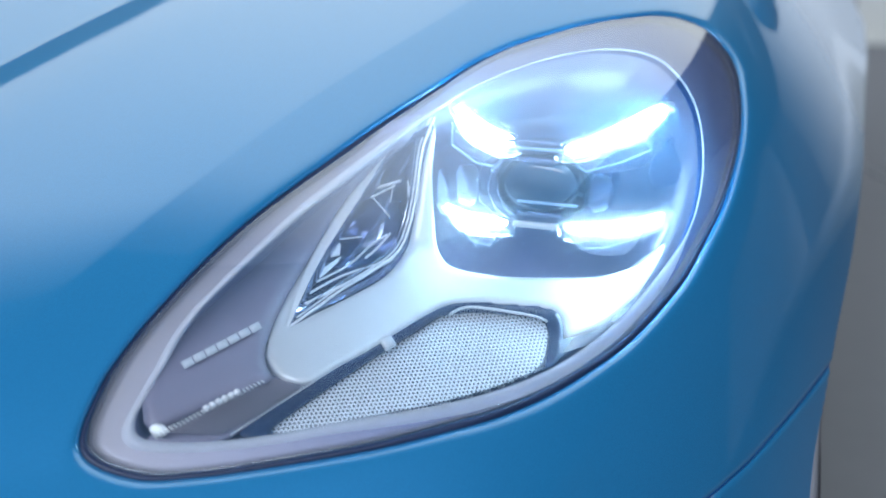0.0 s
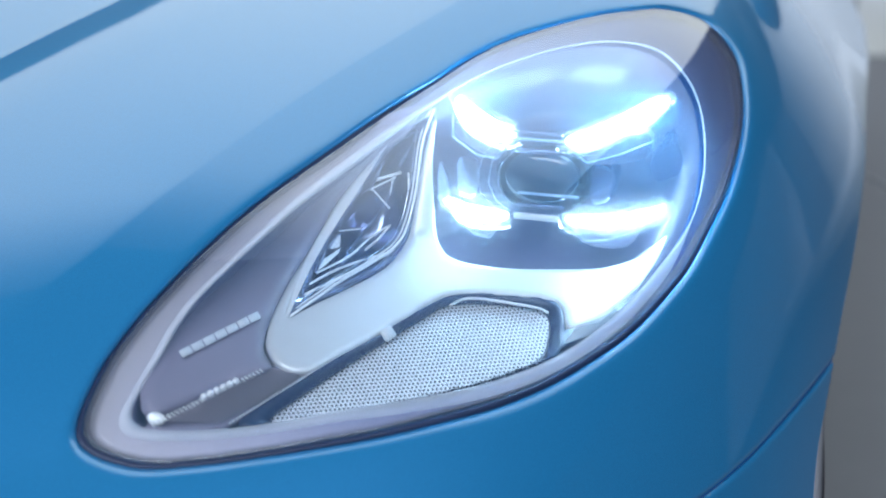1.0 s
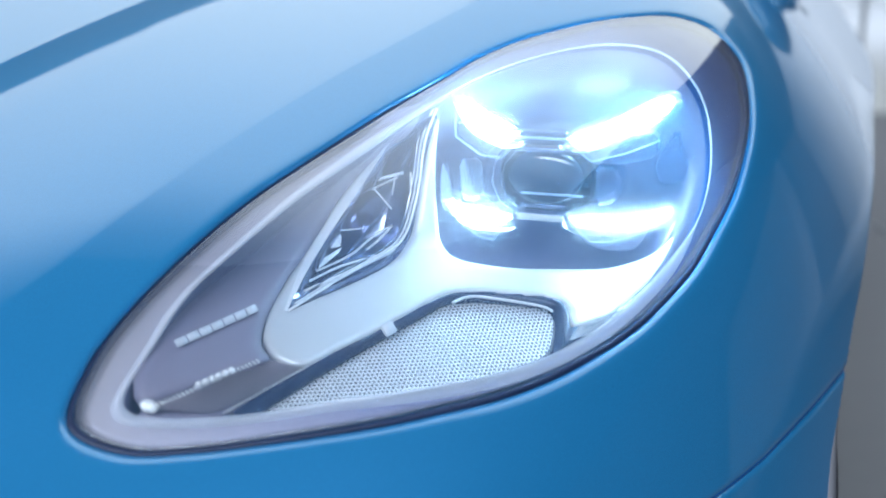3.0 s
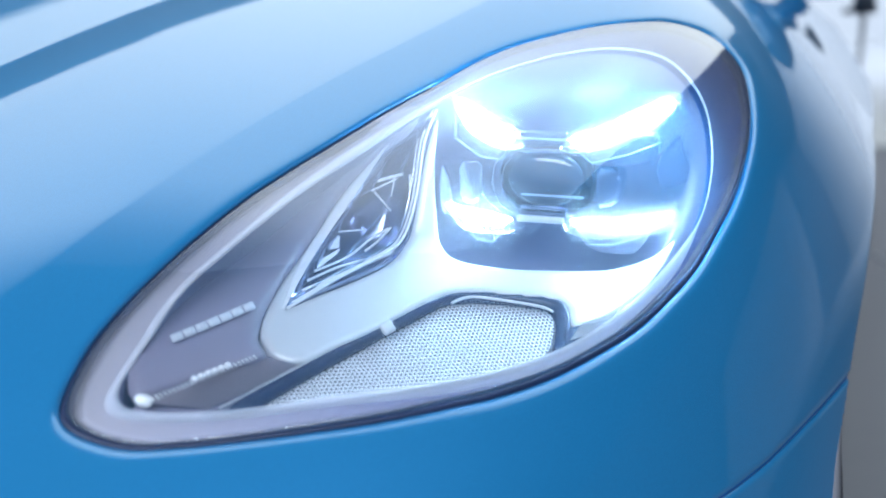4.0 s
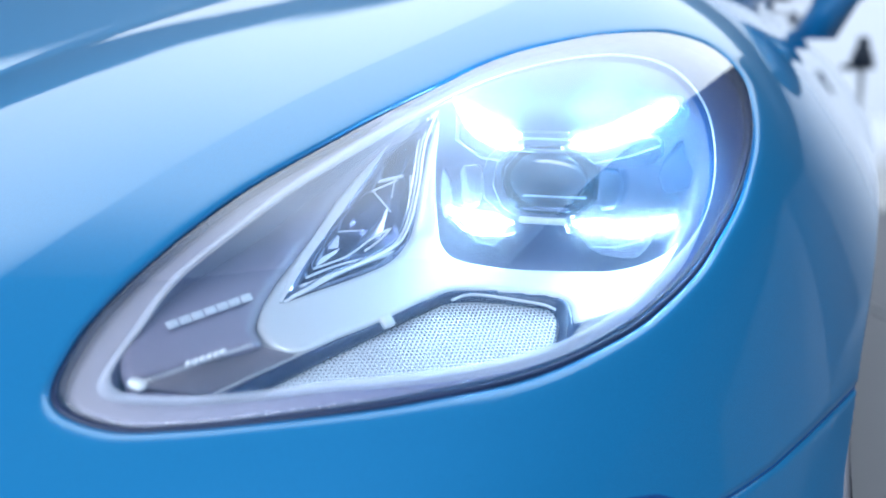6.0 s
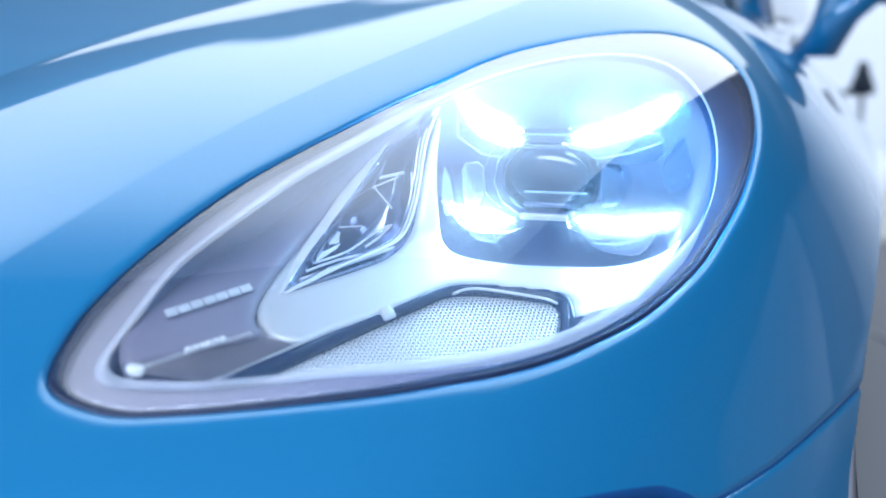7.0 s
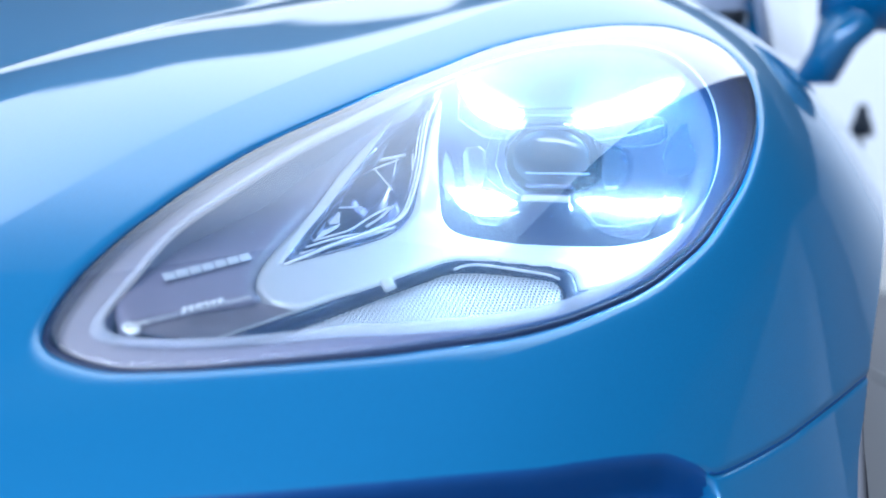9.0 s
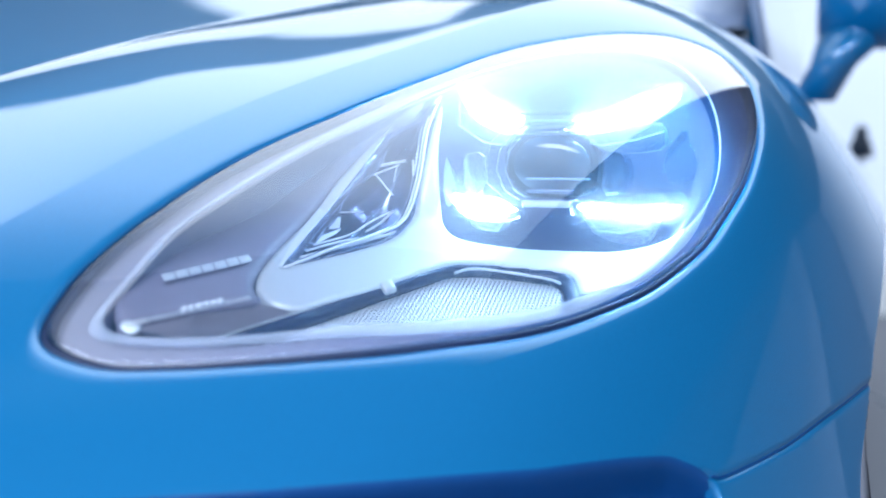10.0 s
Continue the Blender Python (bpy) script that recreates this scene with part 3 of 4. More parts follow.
def facet(name, points, thick, mat, parent, label=""):
    """A small flat plate with corners at (a, b, lift) in millimetres above the bezel."""
    p = np.array(points, float) / 1000
    q = place(p[:, :2], bezel(p[:, :2]) + p[:, 2])
    bm = bmesh.new()
    made = bmesh.ops.extrude_face_region(bm, geom=[bm.faces.new([bm.verts.new(x) for x in q])])
    bmesh.ops.translate(bm, verts=[g for g in made["geom"] if isinstance(g, bmesh.types.BMVert)], vec=Vector(-OUT * thick))
    bmesh.ops.recalc_face_normals(bm, faces=bm.faces[:])
    ob = part(name, bm, mat, parent, label)
    ob.data.polygons.foreach_set("use_smooth", [False] * len(ob.data.polygons))
    return ob


# curved silver blade along the pocket's outer edge
spine = [(-145.5, -73.0, 3.4), (-134.5, -49.5, 3.6), (-125.0, -31.0, 4.2), (-112.0, -10.5, 9.0), (-98.5, 7.5, 23.0), (-84.5, 25.0, 38.0), (-71.5, 41.5, 53.0), (-57.4, 58.5, 68.6)]
broad = (1.5, 4.0, 5.4, 6.0, 5.8, 5.0, 3.6, 1.0)
blade_rows = [[], []]
for (a, b, l), w in zip(spine, broad):
    for row, k in zip(blade_rows, (-0.5, 0.5)):
        row.append((a + 0.9 * w * k, b - 0.6 * w * k, l + 2.6))
for k in range(len(spine) - 1):
    facet("reflector_blade", [blade_rows[0][k], blade_rows[0][k + 1], blade_rows[1][k + 1], blade_rows[1][k]], 0.002, SILVER, headlight)
# bright beads round the pocket's inner rim, and the moulded ridges inside it
for sink, shift, thick in ((0.0, 0.0, 0.0010), (4.0, 2.6, 0.0007), (7.0, 5.5, 0.0006)):
    wire("pocket_bead", [(a - 0.55 * shift, b + 0.85 * shift, l - sink) for a, b, l in ((-22.3, 79.4, 87.6), (-32.4, 58.3, 68.4), (-36.1, 41.9, 53.5), (-39.0, 25.5, 38.6), (-44.8, 5.0, 20.4), (-51.9, -11.6, 7.7), (-59.9, -21.2, 4.7), (-78.9, -33.1, 3.8), (-106.0, -47.5, 3.5), (-123.8, -59.6, 3.4), (-143.0, -72.0, 3.3))], thick, CHROME if sink > 5 else SILVER, headlight, "bright bead round the pocket")
for points, thick in (([(-81.2, 29.9, 28.6), (-48.2, 37.6, 35.6)], 0.0013), ([(-79.5, 23.1, 22.5), (-52.7, 34.4, 32.7)], 0.0008), ([(-70.7, 26.1, 25.1), (-58.8, 11.2, 11.9)], 0.0007),
                      ([(-131.4, -49.2, -6.5), (-102.5, -33.6, -6.2), (-62.5, -22.9, -5.5)], 0.0009), ([(-130.1, -54.7, -4.6), (-85.9, -34.7, -4.2), (-52.2, -18.8, -2.8)], 0.0011),
                      ([(-119.6, -37.1, -8.3), (-92.7, -24.7, -7.7), (-75.6, -9.5, -3.1), (-62.0, -2.1, 2.4)], 0.0008), ([(-80.8, -19.8, -7.0), (-70.3, -12.1, -4.5), (-59.7, -1.4, 3.0)], 0.0009),
                      ([(-103.0, -4.2, 0.7), (-81.5, -2.8, 1.9)], 0.0006), ([(-43.4, 36.5, 38.0), (-43.8, 24.8, 27.0)], 0.0008), ([(-54.4, 35.8, 35.0), (-58.0, 21.3, 22.0)], 0.0004), ([(-106.5, -5.7, -0.4), (-108.5, -16.6, -6.3), (-111.8, -18.5, -6.5)], 0.0010)):
    wire("reflector_ridge", points, thick, SILVER, headlight, "bright moulded ridge")
for points in ([(-106.5, -5.7, -2.4), (-97.5, -6.5, -2.9), (-99.0, -15.5, -7.8), (-108.5, -17.6, -8.3)], [(-119.0, -27.8, -7.9), (-112.8, -15.5, -6.3), (-110.5, -20.5, -7.5), (-117.0, -33.0, -8.0)],
               [(-112.5, -25.5, -8.5), (-98.0, -16.3, -7.5), (-101.0, -21.0, -8.5), (-112.5, -31.0, -9.0), (-119.0, -35.5, -9.0)]):
    facet("reflector_facet", points, 0.001, SILVER, headlight, "pale clear facet")

# perforated mesh in its frame
frame_out = rounded([(-190, -146), (-162, -129), (-133, -113), (-114, -103), (-93, -94), (-72, -83), (-53, -73), (-35, -65), (-22, -62), (-5, -63),
                     (15, -67), (35, -70), (46, -74), (49, -81), (46, -98), (35, -116), (24, -119), (-23, -130), (-63, -136), (-102, -140), (-135, -144)], 2)
mesh_in = rounded([(-171, -146), (-135, -125), (-102, -107), (-76, -93), (-50, -80), (-33, -71), (-9, -71), (19, -76), (39, -81), (38, -94),
                   (26, -117), (-19, -129), (-63, -136), (-113, -140)], 2)
sheet("mesh_backing", frame_out, bezel, HOLE, headlight, "black backing", step=0.008, lift=-0.014)


def hex_mesh(poly, pitch, bore, depth):
    """A plate of six-sided cells, each with a bored hole with walls."""
    lo, hi = poly.min(0), poly.max(0)
    nx, ny = int((hi[0] - lo[0]) / pitch) + 2, int((hi[1] - lo[1]) / (pitch * 0.866)) + 2
    cx, cy = np.meshgrid(np.arange(nx), np.arange(ny), indexing="ij")
    c = np.stack([lo[0] + (cx + (cy % 2) * 0.5) * pitch, lo[1] + cy * pitch * 0.866], -1).reshape(-1, 2)
    c = c[inside(c, poly) | (edge_distance(c, poly) < pitch * 0.4)]
    ang = np.radians(30 + 60 * np.arange(6))
    ring = np.stack([np.cos(ang), np.sin(ang)], 1)
    v, f = [], []
    for x in c:
        k = len(v) * 18
        o, i = x + ring * pitch * 0.5774, x + ring * bore
        top = bezel(np.concatenate([o, i])) - 0.007
        v.append(np.concatenate([place(np.concatenate([o, i]), top), place(i, top[6:] - depth)]))
        for s in range(6):
            n = (s + 1) % 6
            f += [(k + s, k + n, k + 6 + n, k + 6 + s), (k + 6 + s, k + 6 + n, k + 12 + n, k + 12 + s)]
    return np.concatenate(v), f


hv, hf = hex_mesh(mesh_in, 0.00295, 0.0010, 0.002)
tagged(mesh_object("perforated_mesh", hv, hf, MESHM, headlight, "silver perforated mesh plate", smooth=False), kind="stuff")
# frame: a rounded channel from the bezel's edge down to the mesh
n_f = 300
fo, fi = closed_curve(frame_out * 1000, n_f), closed_curve(mesh_in * 1000, n_f)
fc = fi.mean(0)
fd = (fo - fc) / np.linalg.norm(fo - fc, axis=1, keepdims=True)


def spun(curve, centre, directions):
    d = curve - centre
    t = np.arctan2(d[:, 1], d[:, 0])
    o = np.argsort(t)
    r = np.interp(np.arctan2(directions[:, 1], directions[:, 0]), t[o], np.linalg.norm(d, axis=1)[o], period=2 * math.pi)
    return centre + directions * r[:, None]


fi = spun(fi, fc, fd)
loops = [fo, fo * 0.9 + fi * 0.1, fo * 0.55 + fi * 0.45, fo * 0.2 + fi * 0.8, fi, fi]
hs = [bezel(fo) + 0.002, bezel(loops[1]) + 0.0035, bezel(loops[2]) + 0.002, bezel(loops[3]) - 0.001, bezel(fi) - 0.005, bezel(fi) - 0.012]
ring_sheet("mesh_frame", loops, hs, FRAME, headlight, "glossy blue-grey frame round the mesh")

# satin wire laid where the frame's white reflection runs
wire("frame_highlight", [(-30.7, -71.9, 1.6), (-21.4, -67.7, 1.8), (-10.8, -67.2, 1.8), (31.8, -78.7, 1.8), (37.7, -83.8, 1.6)], 0.0010, SATIN, headlight, "bright wire drawn as the highlight inside the frame")
# pale clip on the frame
blade("clip", ((-83, -92.5, 6), (-75, -88.5, 6)), 0, 0.0085, 0.004, SATIN, headlight, "pale clip on the frame")

# plate that carries the ribs, and the ribbed strips beside the mesh and below the inner panel
rib_plate = rounded([(-243, -141), (-205, -121), (-163, -104), (-136, -113), (-162, -129), (-192, -147), (-225, -146)], 2)
sheet("rib_plate", rib_plate, bezel, DARK, headlight, "grey ribbed plate below the inner panel", step=0.005, edge=0.003, drop=0.002, skirt=0.02, lift=-0.0025)
for i in range(34):
    t = i / 33
    a0, b0 = -241 + 78 * t, -139 + 34 * t
    a1, b1 = a0 + 36 - 8 * t, b0 - 7 - 4 * t
    if t < 0.13:
        continue
    blade("rib", ((a0 - 1, b0 - 3, 3), (a1, b1, -0.5)), 0, 0.0006, 0.003, RIBM, headlight)
    blade("rib_tip", ((a0 - 4.6, b0 - 5.0, 16.0), (a0 - 2.2, b0 - 7.4, 15.0)), 0, 0.0010, 0.0014, SATIN, headlight)
for i in range(26):
    t = i / 25
    a0, b0 = -188 + 54 * t, -143 + 29 * t
    blade("bead", ((a0 - 0.7, b0, 5), (a0 + 0.8, b0 + 0.6, 5)), 0, 0.0015, 0.0016, SATIN, headlight)
facet("bezel_slot", [(40, -99, 6.4), (70.8, -94.3, 6.4), (109.4, -68.7, 6.4), (143.6, -36.0, 6.4), (155.0, -23.0, 6.4), (132.9, -50.5, 6.4), (94.7, -84.0, 6.4), (60, -103, 6.4), (36, -112, 6.4)], 0.002, FRAME, headlight, "dark slot below the bezel")
for i in range(9):
    blade("rib", ((40 + i * 1.6, -108 + i * 1.5, 6.6), (62 + i * 3.2, -103 + i * 2.0, 6.6)), 0, 0.0006, 0.001, SATIN, headlight)

for i in range(6):
    t = 0.54 + i / 5 * 0.25
    a0, b0 = -244.4 + 78 * t, -143.8 + 34 * t
    bm = bmesh.new()
    q = np.array([(a0 / 1000, b0 / 1000)])
    bmesh.ops.create_uvsphere(bm, u_segments=12, v_segments=8, radius=0.0022, matrix=Matrix.Translation(place(q, bezel(q) + 0.0170)[0]))
    part("bead", bm, SILVER, headlight, "small bright silver bead")

# bright highlight in the cover's front tip, shaped as a pale flattened blob
q = np.array([(-0.231, -0.136)])
bm = bmesh.new()
tip_matrix = Matrix((Vector(ALONG), Vector(UP), Vector(OUT))).transposed().to_4x4()
tip_matrix.translation = Vector(place(q, cover_height(q) - 0.0085)[0])
bmesh.ops.create_uvsphere(bm, u_segments=20, v_segments=12, radius=0.0040, matrix=tip_matrix @ pose(0, 0, 0, 0, 0, -20) @ Matrix.Diagonal((1.4, 1.0, 0.25, 1)))
part("tip_highlight", bm, SATIN, headlight, "pale blob in place of a bright highlight")

# brand mark as seven plain bars
for i in range(7):
    t = (i + 0.5) / 7
    blade("badge_bar", ((-215.5 + 52 * t - 3.3, -96.5 + 25.5 * t - 1.6, 14), (-215.5 + 52 * t + 3.3, -96.5 + 25.5 * t + 1.6, 14)), 0, 0.0052, 0.0008, LETTER, headlight)


# ---------------------------------------------------------------- the LED module
def module_y(x):
    return 0.034 + 0.8 * max(0.0, x - 0.065)


def prism(name, points, front, back, mat, label="", bevel=0.0015):
    """A bevelled block with the outline (x, z) in millimetres, standing on the swept face of the module."""
    q = rounded(points, 1)
    bm = bmesh.new()
    vs = [bm.verts.new((x, module_y(x) - front, z)) for x, z in q]
    face = bm.faces.new(vs)
    made = bmesh.ops.extrude_face_region(bm, geom=[face])
    bmesh.ops.translate(bm, verts=[g for g in made["geom"] if isinstance(g, bmesh.types.BMVert)], vec=(0, front + back, 0))
    bmesh.ops.recalc_face_normals(bm, faces=bm.faces[:])
    if bevel:
        long = [e for e in bm.edges if abs(e.verts[0].co.y - e.verts[1].co.y) < (front + back) * 0.5]
        bmesh.ops.bevel(bm, geom=long, offset=bevel, segments=2, profile=0.5, affect="EDGES")
    ob = part(name, bm, mat, headlight, label)
    ob.data.polygons.foreach_set("use_smooth", [False] * len(ob.data.polygons))
    return ob


BARS = [
    [(-25, 796), (-20, 794), (-2, 782), (21, 773), (17, 767), (5, 766), (-11, 776), (-23, 788)],
    [(59, 771), (78, 777), (99, 787), (119, 797), (126, 794), (124, 787), (108, 776), (82, 767), (61, 766)],
    [(-35, 717), (-19, 712), (4, 710), (17, 707), (8, 703), (-14, 703), (-31, 711)],
    [(60, 711), (84, 707), (107, 707), (129, 711), (123, 704), (100, 700), (66, 706)],
]
for q in BARS:
    prism("led_bar", q, 0.004, 0.006, LED, "glowing white LED light bar", 0.001)
# milky shells added round the bars, which light up as their glow
SHELL = clear_cover("led_halo_shell", gloss=0.6, veil=0.06)
for q in BARS:
    c = np.mean(q, 0)
    wide = [tuple(c + (np.array(x) - c) * np.array([1.10, 1.0]) + np.sign(np.array(x) - c) * np.array([3, 5])) for x in q]
    ob = prism("led_halo", wide, 0.010, -0.005, SHELL, "milky shell added over the light bar as its halo", 0.003)
    ob.visible_shadow = False
GUIDES = [
    [(-26, 780), (-26, 765), (3, 751), (12, 761), (14, 768)],
    [(62, 768), (67, 760), (74, 750), (97, 748), (117, 752), (116, 770), (100, 772)],
    [(-25, 708), (-16, 691), (4, 690), (12, 704)],
    [(62, 707), (74, 687), (101, 680), (108, 685), (116, 702)],
]
for q in GUIDES:
    prism("light_guide", q, 0.001, 0.018, TRAY, "dark grey lens block")

# projector: square-shouldered barrel, lens, cross bars
prism("projector_barrel", [(7, 749), (18, 764), (59, 766), (73, 758), (78, 742), (76, 722), (61, 715), (19, 715), (8, 729)], 0.004, 0.05, BLACK, "dark projector barrel", 0.003)
prism("projector_shoulder", [(76, 752), (90, 747), (94, 735), (90, 718), (76, 717)], 0.0, 0.03, SMOKE, "smoked shoulder", 0.003)
bm = bmesh.new()
bmesh.ops.create_uvsphere(bm, u_segments=40, v_segments=24, radius=0.027, matrix=pose(0.040, 0.036, 0.740) @ Matrix.Diagonal((1.12, 0.42, 0.86, 1)))
part("projector_lens", bm, LENS, headlight, "glassy projector lens")
for x0, x1, z, thick, mat in ((18, 59, 0.7705, 0.0016, GUIDE), (18, 59, 0.7755, 0.0022, SMOKE), (23, 58, 0.7115, 0.0050, SATIN), (26, 72, 0.7295, 0.0014, GUIDE), (24, 57, 0.7620, 0.0030, SMOKE), (26, 60, 0.7205, 0.0030, SMOKE)):
    part("cross_bar", box_bm(pose((x0 + x1) / 2000, 0.024, z), (x1 - x0) / 1000, 0.004, thick, thick * 0.3, 2), mat, headlight, "slim cross bar")
prism("wing_facet", [(118, 724), (141, 732), (132, 751), (128, 770), (112, 745)], -0.02, 0.024, SMOKE, "smoked facet beside the module", 0.001)



def module_wire(name, points, radius, mat, label):
    """A thin bead through (x, z) points in millimetres just before the module's face."""
    for (x0, z0), (x1, z1) in zip(points, points[1:]):
        a0, a1 = Vector((x0 / 1000, module_y(x0 / 1000) - 0.007, z0 / 1000)), Vector((x1 / 1000, module_y(x1 / 1000) - 0.007, z1 / 1000))
        m = (a1 - a0).to_track_quat("X", "Z").to_matrix().to_4x4()
        m.translation = (a0 + a1) / 2
        part(name, box_bm(m, (a1 - a0).length + radius, 2 * radius, 2 * radius, radius * 0.5, 1), mat, headlight, label)


# stepped rings beside the lens, bright lens edges and moulded facets
for points, thick in (([(10.5, 767), (-1, 756.5), (-6.4, 740.5), (-3.5, 725), (9, 715)], 0.0005), ([(17, 764.5), (5, 750.5), (2.6, 734.6), (9, 720.4), (20, 714)], 0.0008),
                      ([(23, 762), (12, 749), (9.5, 735), (15, 722), (25, 716)], 0.0005)):
    module_wire("lens_ring", points, thick * 0.8, SMOKE, "stepped ring beside the lens")
for points in ([(-26, 785), (-26, 767.6), (-7, 755), (8.5, 753.3), (19, 768)], [(62, 766), (75, 753), (98, 757.5), (118.5, 765)], [(-21.5, 709.7), (-9.5, 692.5), (4, 690.7), (15, 706.5)],
               [(65.6, 706.4), (75.6, 692.6), (90.7, 691), (108.8, 695), (119, 713)]):
    module_wire("lens_edge", points, 0.0005, GUIDE, "bright moulded edge")
prism("side_facet", [(-40, 747), (-34, 734), (-31, 713), (-39, 705), (-42, 728)], -0.004, 0.010, SMOKE, "pale facet beside the module", 0.0006)
prism("side_facet", [(-29, 747), (-12, 749), (-9, 732), (-13, 716), (-27, 716)], -0.010, 0.014, SMOKE, "smoked facet beside the module", 0.001)

# ---------------------------------------------------------------- rest of the car
def lathe(profile, n, m):
    """A turned body about local y from (radius, y) pairs."""
    bm = bmesh.new()
    rows = [[bm.verts.new(m @ Vector((r * math.cos(t), y, r * math.sin(t)))) for t in np.linspace(0, 2 * math.pi, n, endpoint=False)] for r, y in profile]
    for a, b in zip(rows, rows[1:]):
        for i in range(n):
            bm.faces.new((a[i], a[(i + 1) % n], b[(i + 1) % n], b[i]))
    bmesh.ops.recalc_face_normals(bm, faces=bm.faces[:])
    return bm


def loft(sections):
    bm = bmesh.new()
    rows = [[bm.verts.new(p) for p in s] for s in sections]
    n = len(rows[0])
    for a, b in zip(rows, rows[1:]):
        for i in range(n):
            bm.faces.new((a[i], a[(i + 1) % n], b[(i + 1) % n], b[i]))
    bm.faces.new(rows[0][::-1])
    bm.faces.new(rows[-1])
    bmesh.ops.recalc_face_normals(bm, faces=bm.faces[:])
    return bm


# door mirror: a lofted shell on a short stalk
secs = []
for t in np.linspace(0, 1, 11):
    r = math.sin(math.pi * (0.10 + 0.78 * t)) ** 0.5
    x = 0.205 + 0.25 * t
    secs.append([(x, 1.17 + 0.09 * r * math.cos(u), 1.00 + 0.02 * t + (0.085 if math.sin(u) > 0 else 0.092 - 0.02 * t) * r * math.sin(u)) for u in np.linspace(0, 2 * math.pi, 24, endpoint=False)])
mirror = part("door_mirror", loft(secs), PAINT, car, "blue door mirror shell")
part("mirror_stalk", loft([[(0.20 + 0.035 * math.cos(u), 1.16 + 0.04 * math.sin(u), 0.845) for u in np.linspace(0, 2 * math.pi, 14, endpoint=False)],
                           [(0.23 + 0.035 * math.cos(u), 1.16 + 0.04 * math.sin(u), 0.90) for u in np.linspace(0, 2 * math.pi, 14, endpoint=False)],
                           [(0.27 + 0.06 * math.cos(u), 1.16 + 0.05 * math.sin(u), 0.96) for u in np.linspace(0, 2 * math.pi, 14, endpoint=False)]]), PAINT, mirror, "blue stalk")


def strip(name, rows, mat, parent, label):
    """A smooth sheet through rows of points, thickened a little."""
    bm = bmesh.new()
    v = [[bm.verts.new(p) for p in r] for r in rows]
    for a, b in zip(v, v[1:]):
        for i in range(len(a) - 1):
            bm.faces.new((a[i], a[i + 1], b[i + 1], b[i]))
    bmesh.ops.recalc_face_normals(bm, faces=bm.faces[:])
    bmesh.ops.solidify(bm, geom=bm.faces[:], thickness=0.006)
    return part(name, bm, mat, parent, label)


# windscreen, pillar, roof edge and door behind the hood
us = np.linspace(0, 1, 12)
strip("windscreen", [[(-1.49 + 1.58 * u, 1.0 + 0.10 * abs(2 * u - 1) ** 2 + 0.62 * k, 0.945 - 0.02 * abs(2 * u - 1) ** 2 + 0.36 * k - 0.02 * k * k) for u in us] for k in np.linspace(0, 1, 6)], GLASSM, car, "tinted raked windscreen")
strip("windscreen_pillar", [[(0.092 + 0.032 * u - 0.08 * k, 1.10 + 0.02 * u + 0.62 * k, 0.925 + 0.36 * k - 0.02 * u) for u in np.linspace(0, 1, 5)] for k in np.linspace(0, 1, 6)], PAINT, car, "blue windscreen pillar")
strip("side_window", [[(0.128 + 0.06 * u - 0.07 * k, 1.13 + 0.9 * u, 0.90 + 0.02 * u + 0.36 * k) for u in np.linspace(0, 1, 8)] for k in np.linspace(0, 1, 5)], GLASSM, car, "pale reflecting side window")
strip("window_trim", [[(0.128 + 0.06 * u, 1.12 + 0.9 * u, 0.885 + 0.02 * u + 0.016 * k) for u in np.linspace(0, 1, 8)] for k in (0, 1)], CHROME, car, "chrome window trim")
strip("door", [[(0.13 + 0.07 * math.sin(1.5 * math.pi * k / 2), 0.98 + 1.3 * u, 0.885 - 0.55 * k) for u in np.linspace(0, 1, 8)] for k in np.linspace(0, 1, 8)], PAINT, car, "blue door skin")
# the far front corner, the nose between the two corners, and the skirt below
stride_r, stride_o = np.arange(0, N_ROUND, 10), np.r_[np.arange(0, n_ring - 1, 6), n_ring - 1]
coarse = (stride_o[:, None] * N_ROUND + stride_r[None, :])
far2, far3 = grid2[coarse.ravel()], grid3[coarse.ravel()] * np.array([-1, 1, 1]) + np.array([2 * MIDDLE, 0, 0])
no, nr = coarse.shape
k2, j2 = np.meshgrid(np.arange(no - 1), np.arange(nr), indexing="ij")
m2 = (j2 + 1) % nr
fq = np.stack([k2 * nr + j2, k2 * nr + m2, (k2 + 1) * nr + m2, (k2 + 1) * nr + j2], -1).reshape(-1, 4)
c2, c3 = far2[fq].mean(1), far3[fq].mean(1)
fine = (c3[:, 0] < MIDDLE) & (c3[:, 2] > 0.20) & (c3[:, 1] < 1.3) & (c2[:, 0] - np.interp(c2[:, 1], ARCH_EDGE[:, 0], ARCH_EDGE[:, 1]) < 0.03)
mesh_object("far_corner", far3, fq[fine], PAINT, car, "blue far front corner")
far_rim = rim[::10]
mesh_object("far_lamp", place(far_rim, body_height(far_rim) - 0.004) * np.array([-1, 1, 1]) + np.array([2 * MIDDLE, 0, 0]), [tuple(range(len(far_rim)))], LENS, car, "dark far headlight glass")
edge2 = np.stack([np.full(30, -0.785), np.linspace(-0.535, 0.10, 30)], 1)
edge3 = place(edge2, body_height(edge2))
edge3 = edge3[edge3[:, 0] > MIDDLE + 0.004]
rows = []
for t in np.linspace(0, 1, 9):
    r = edge3.copy()
    r[:, 0] = edge3[:, 0] * (1 - t) + (2 * MIDDLE - edge3[:, 0]) * t
    r[:, 1] -= 0.10 * t * (1 - t) * (edge3[:, 0] - MIDDLE) / 0.2
    rows.append([tuple(map(float, q)) for q in r])
strip("nose_panel", rows, PAINT, car, "blue nose panel between the front corners")
low2 = np.stack([np.linspace(-0.785, 0.16, 24), np.full(24, -0.535)], 1)
low3 = place(low2, body_height(low2))
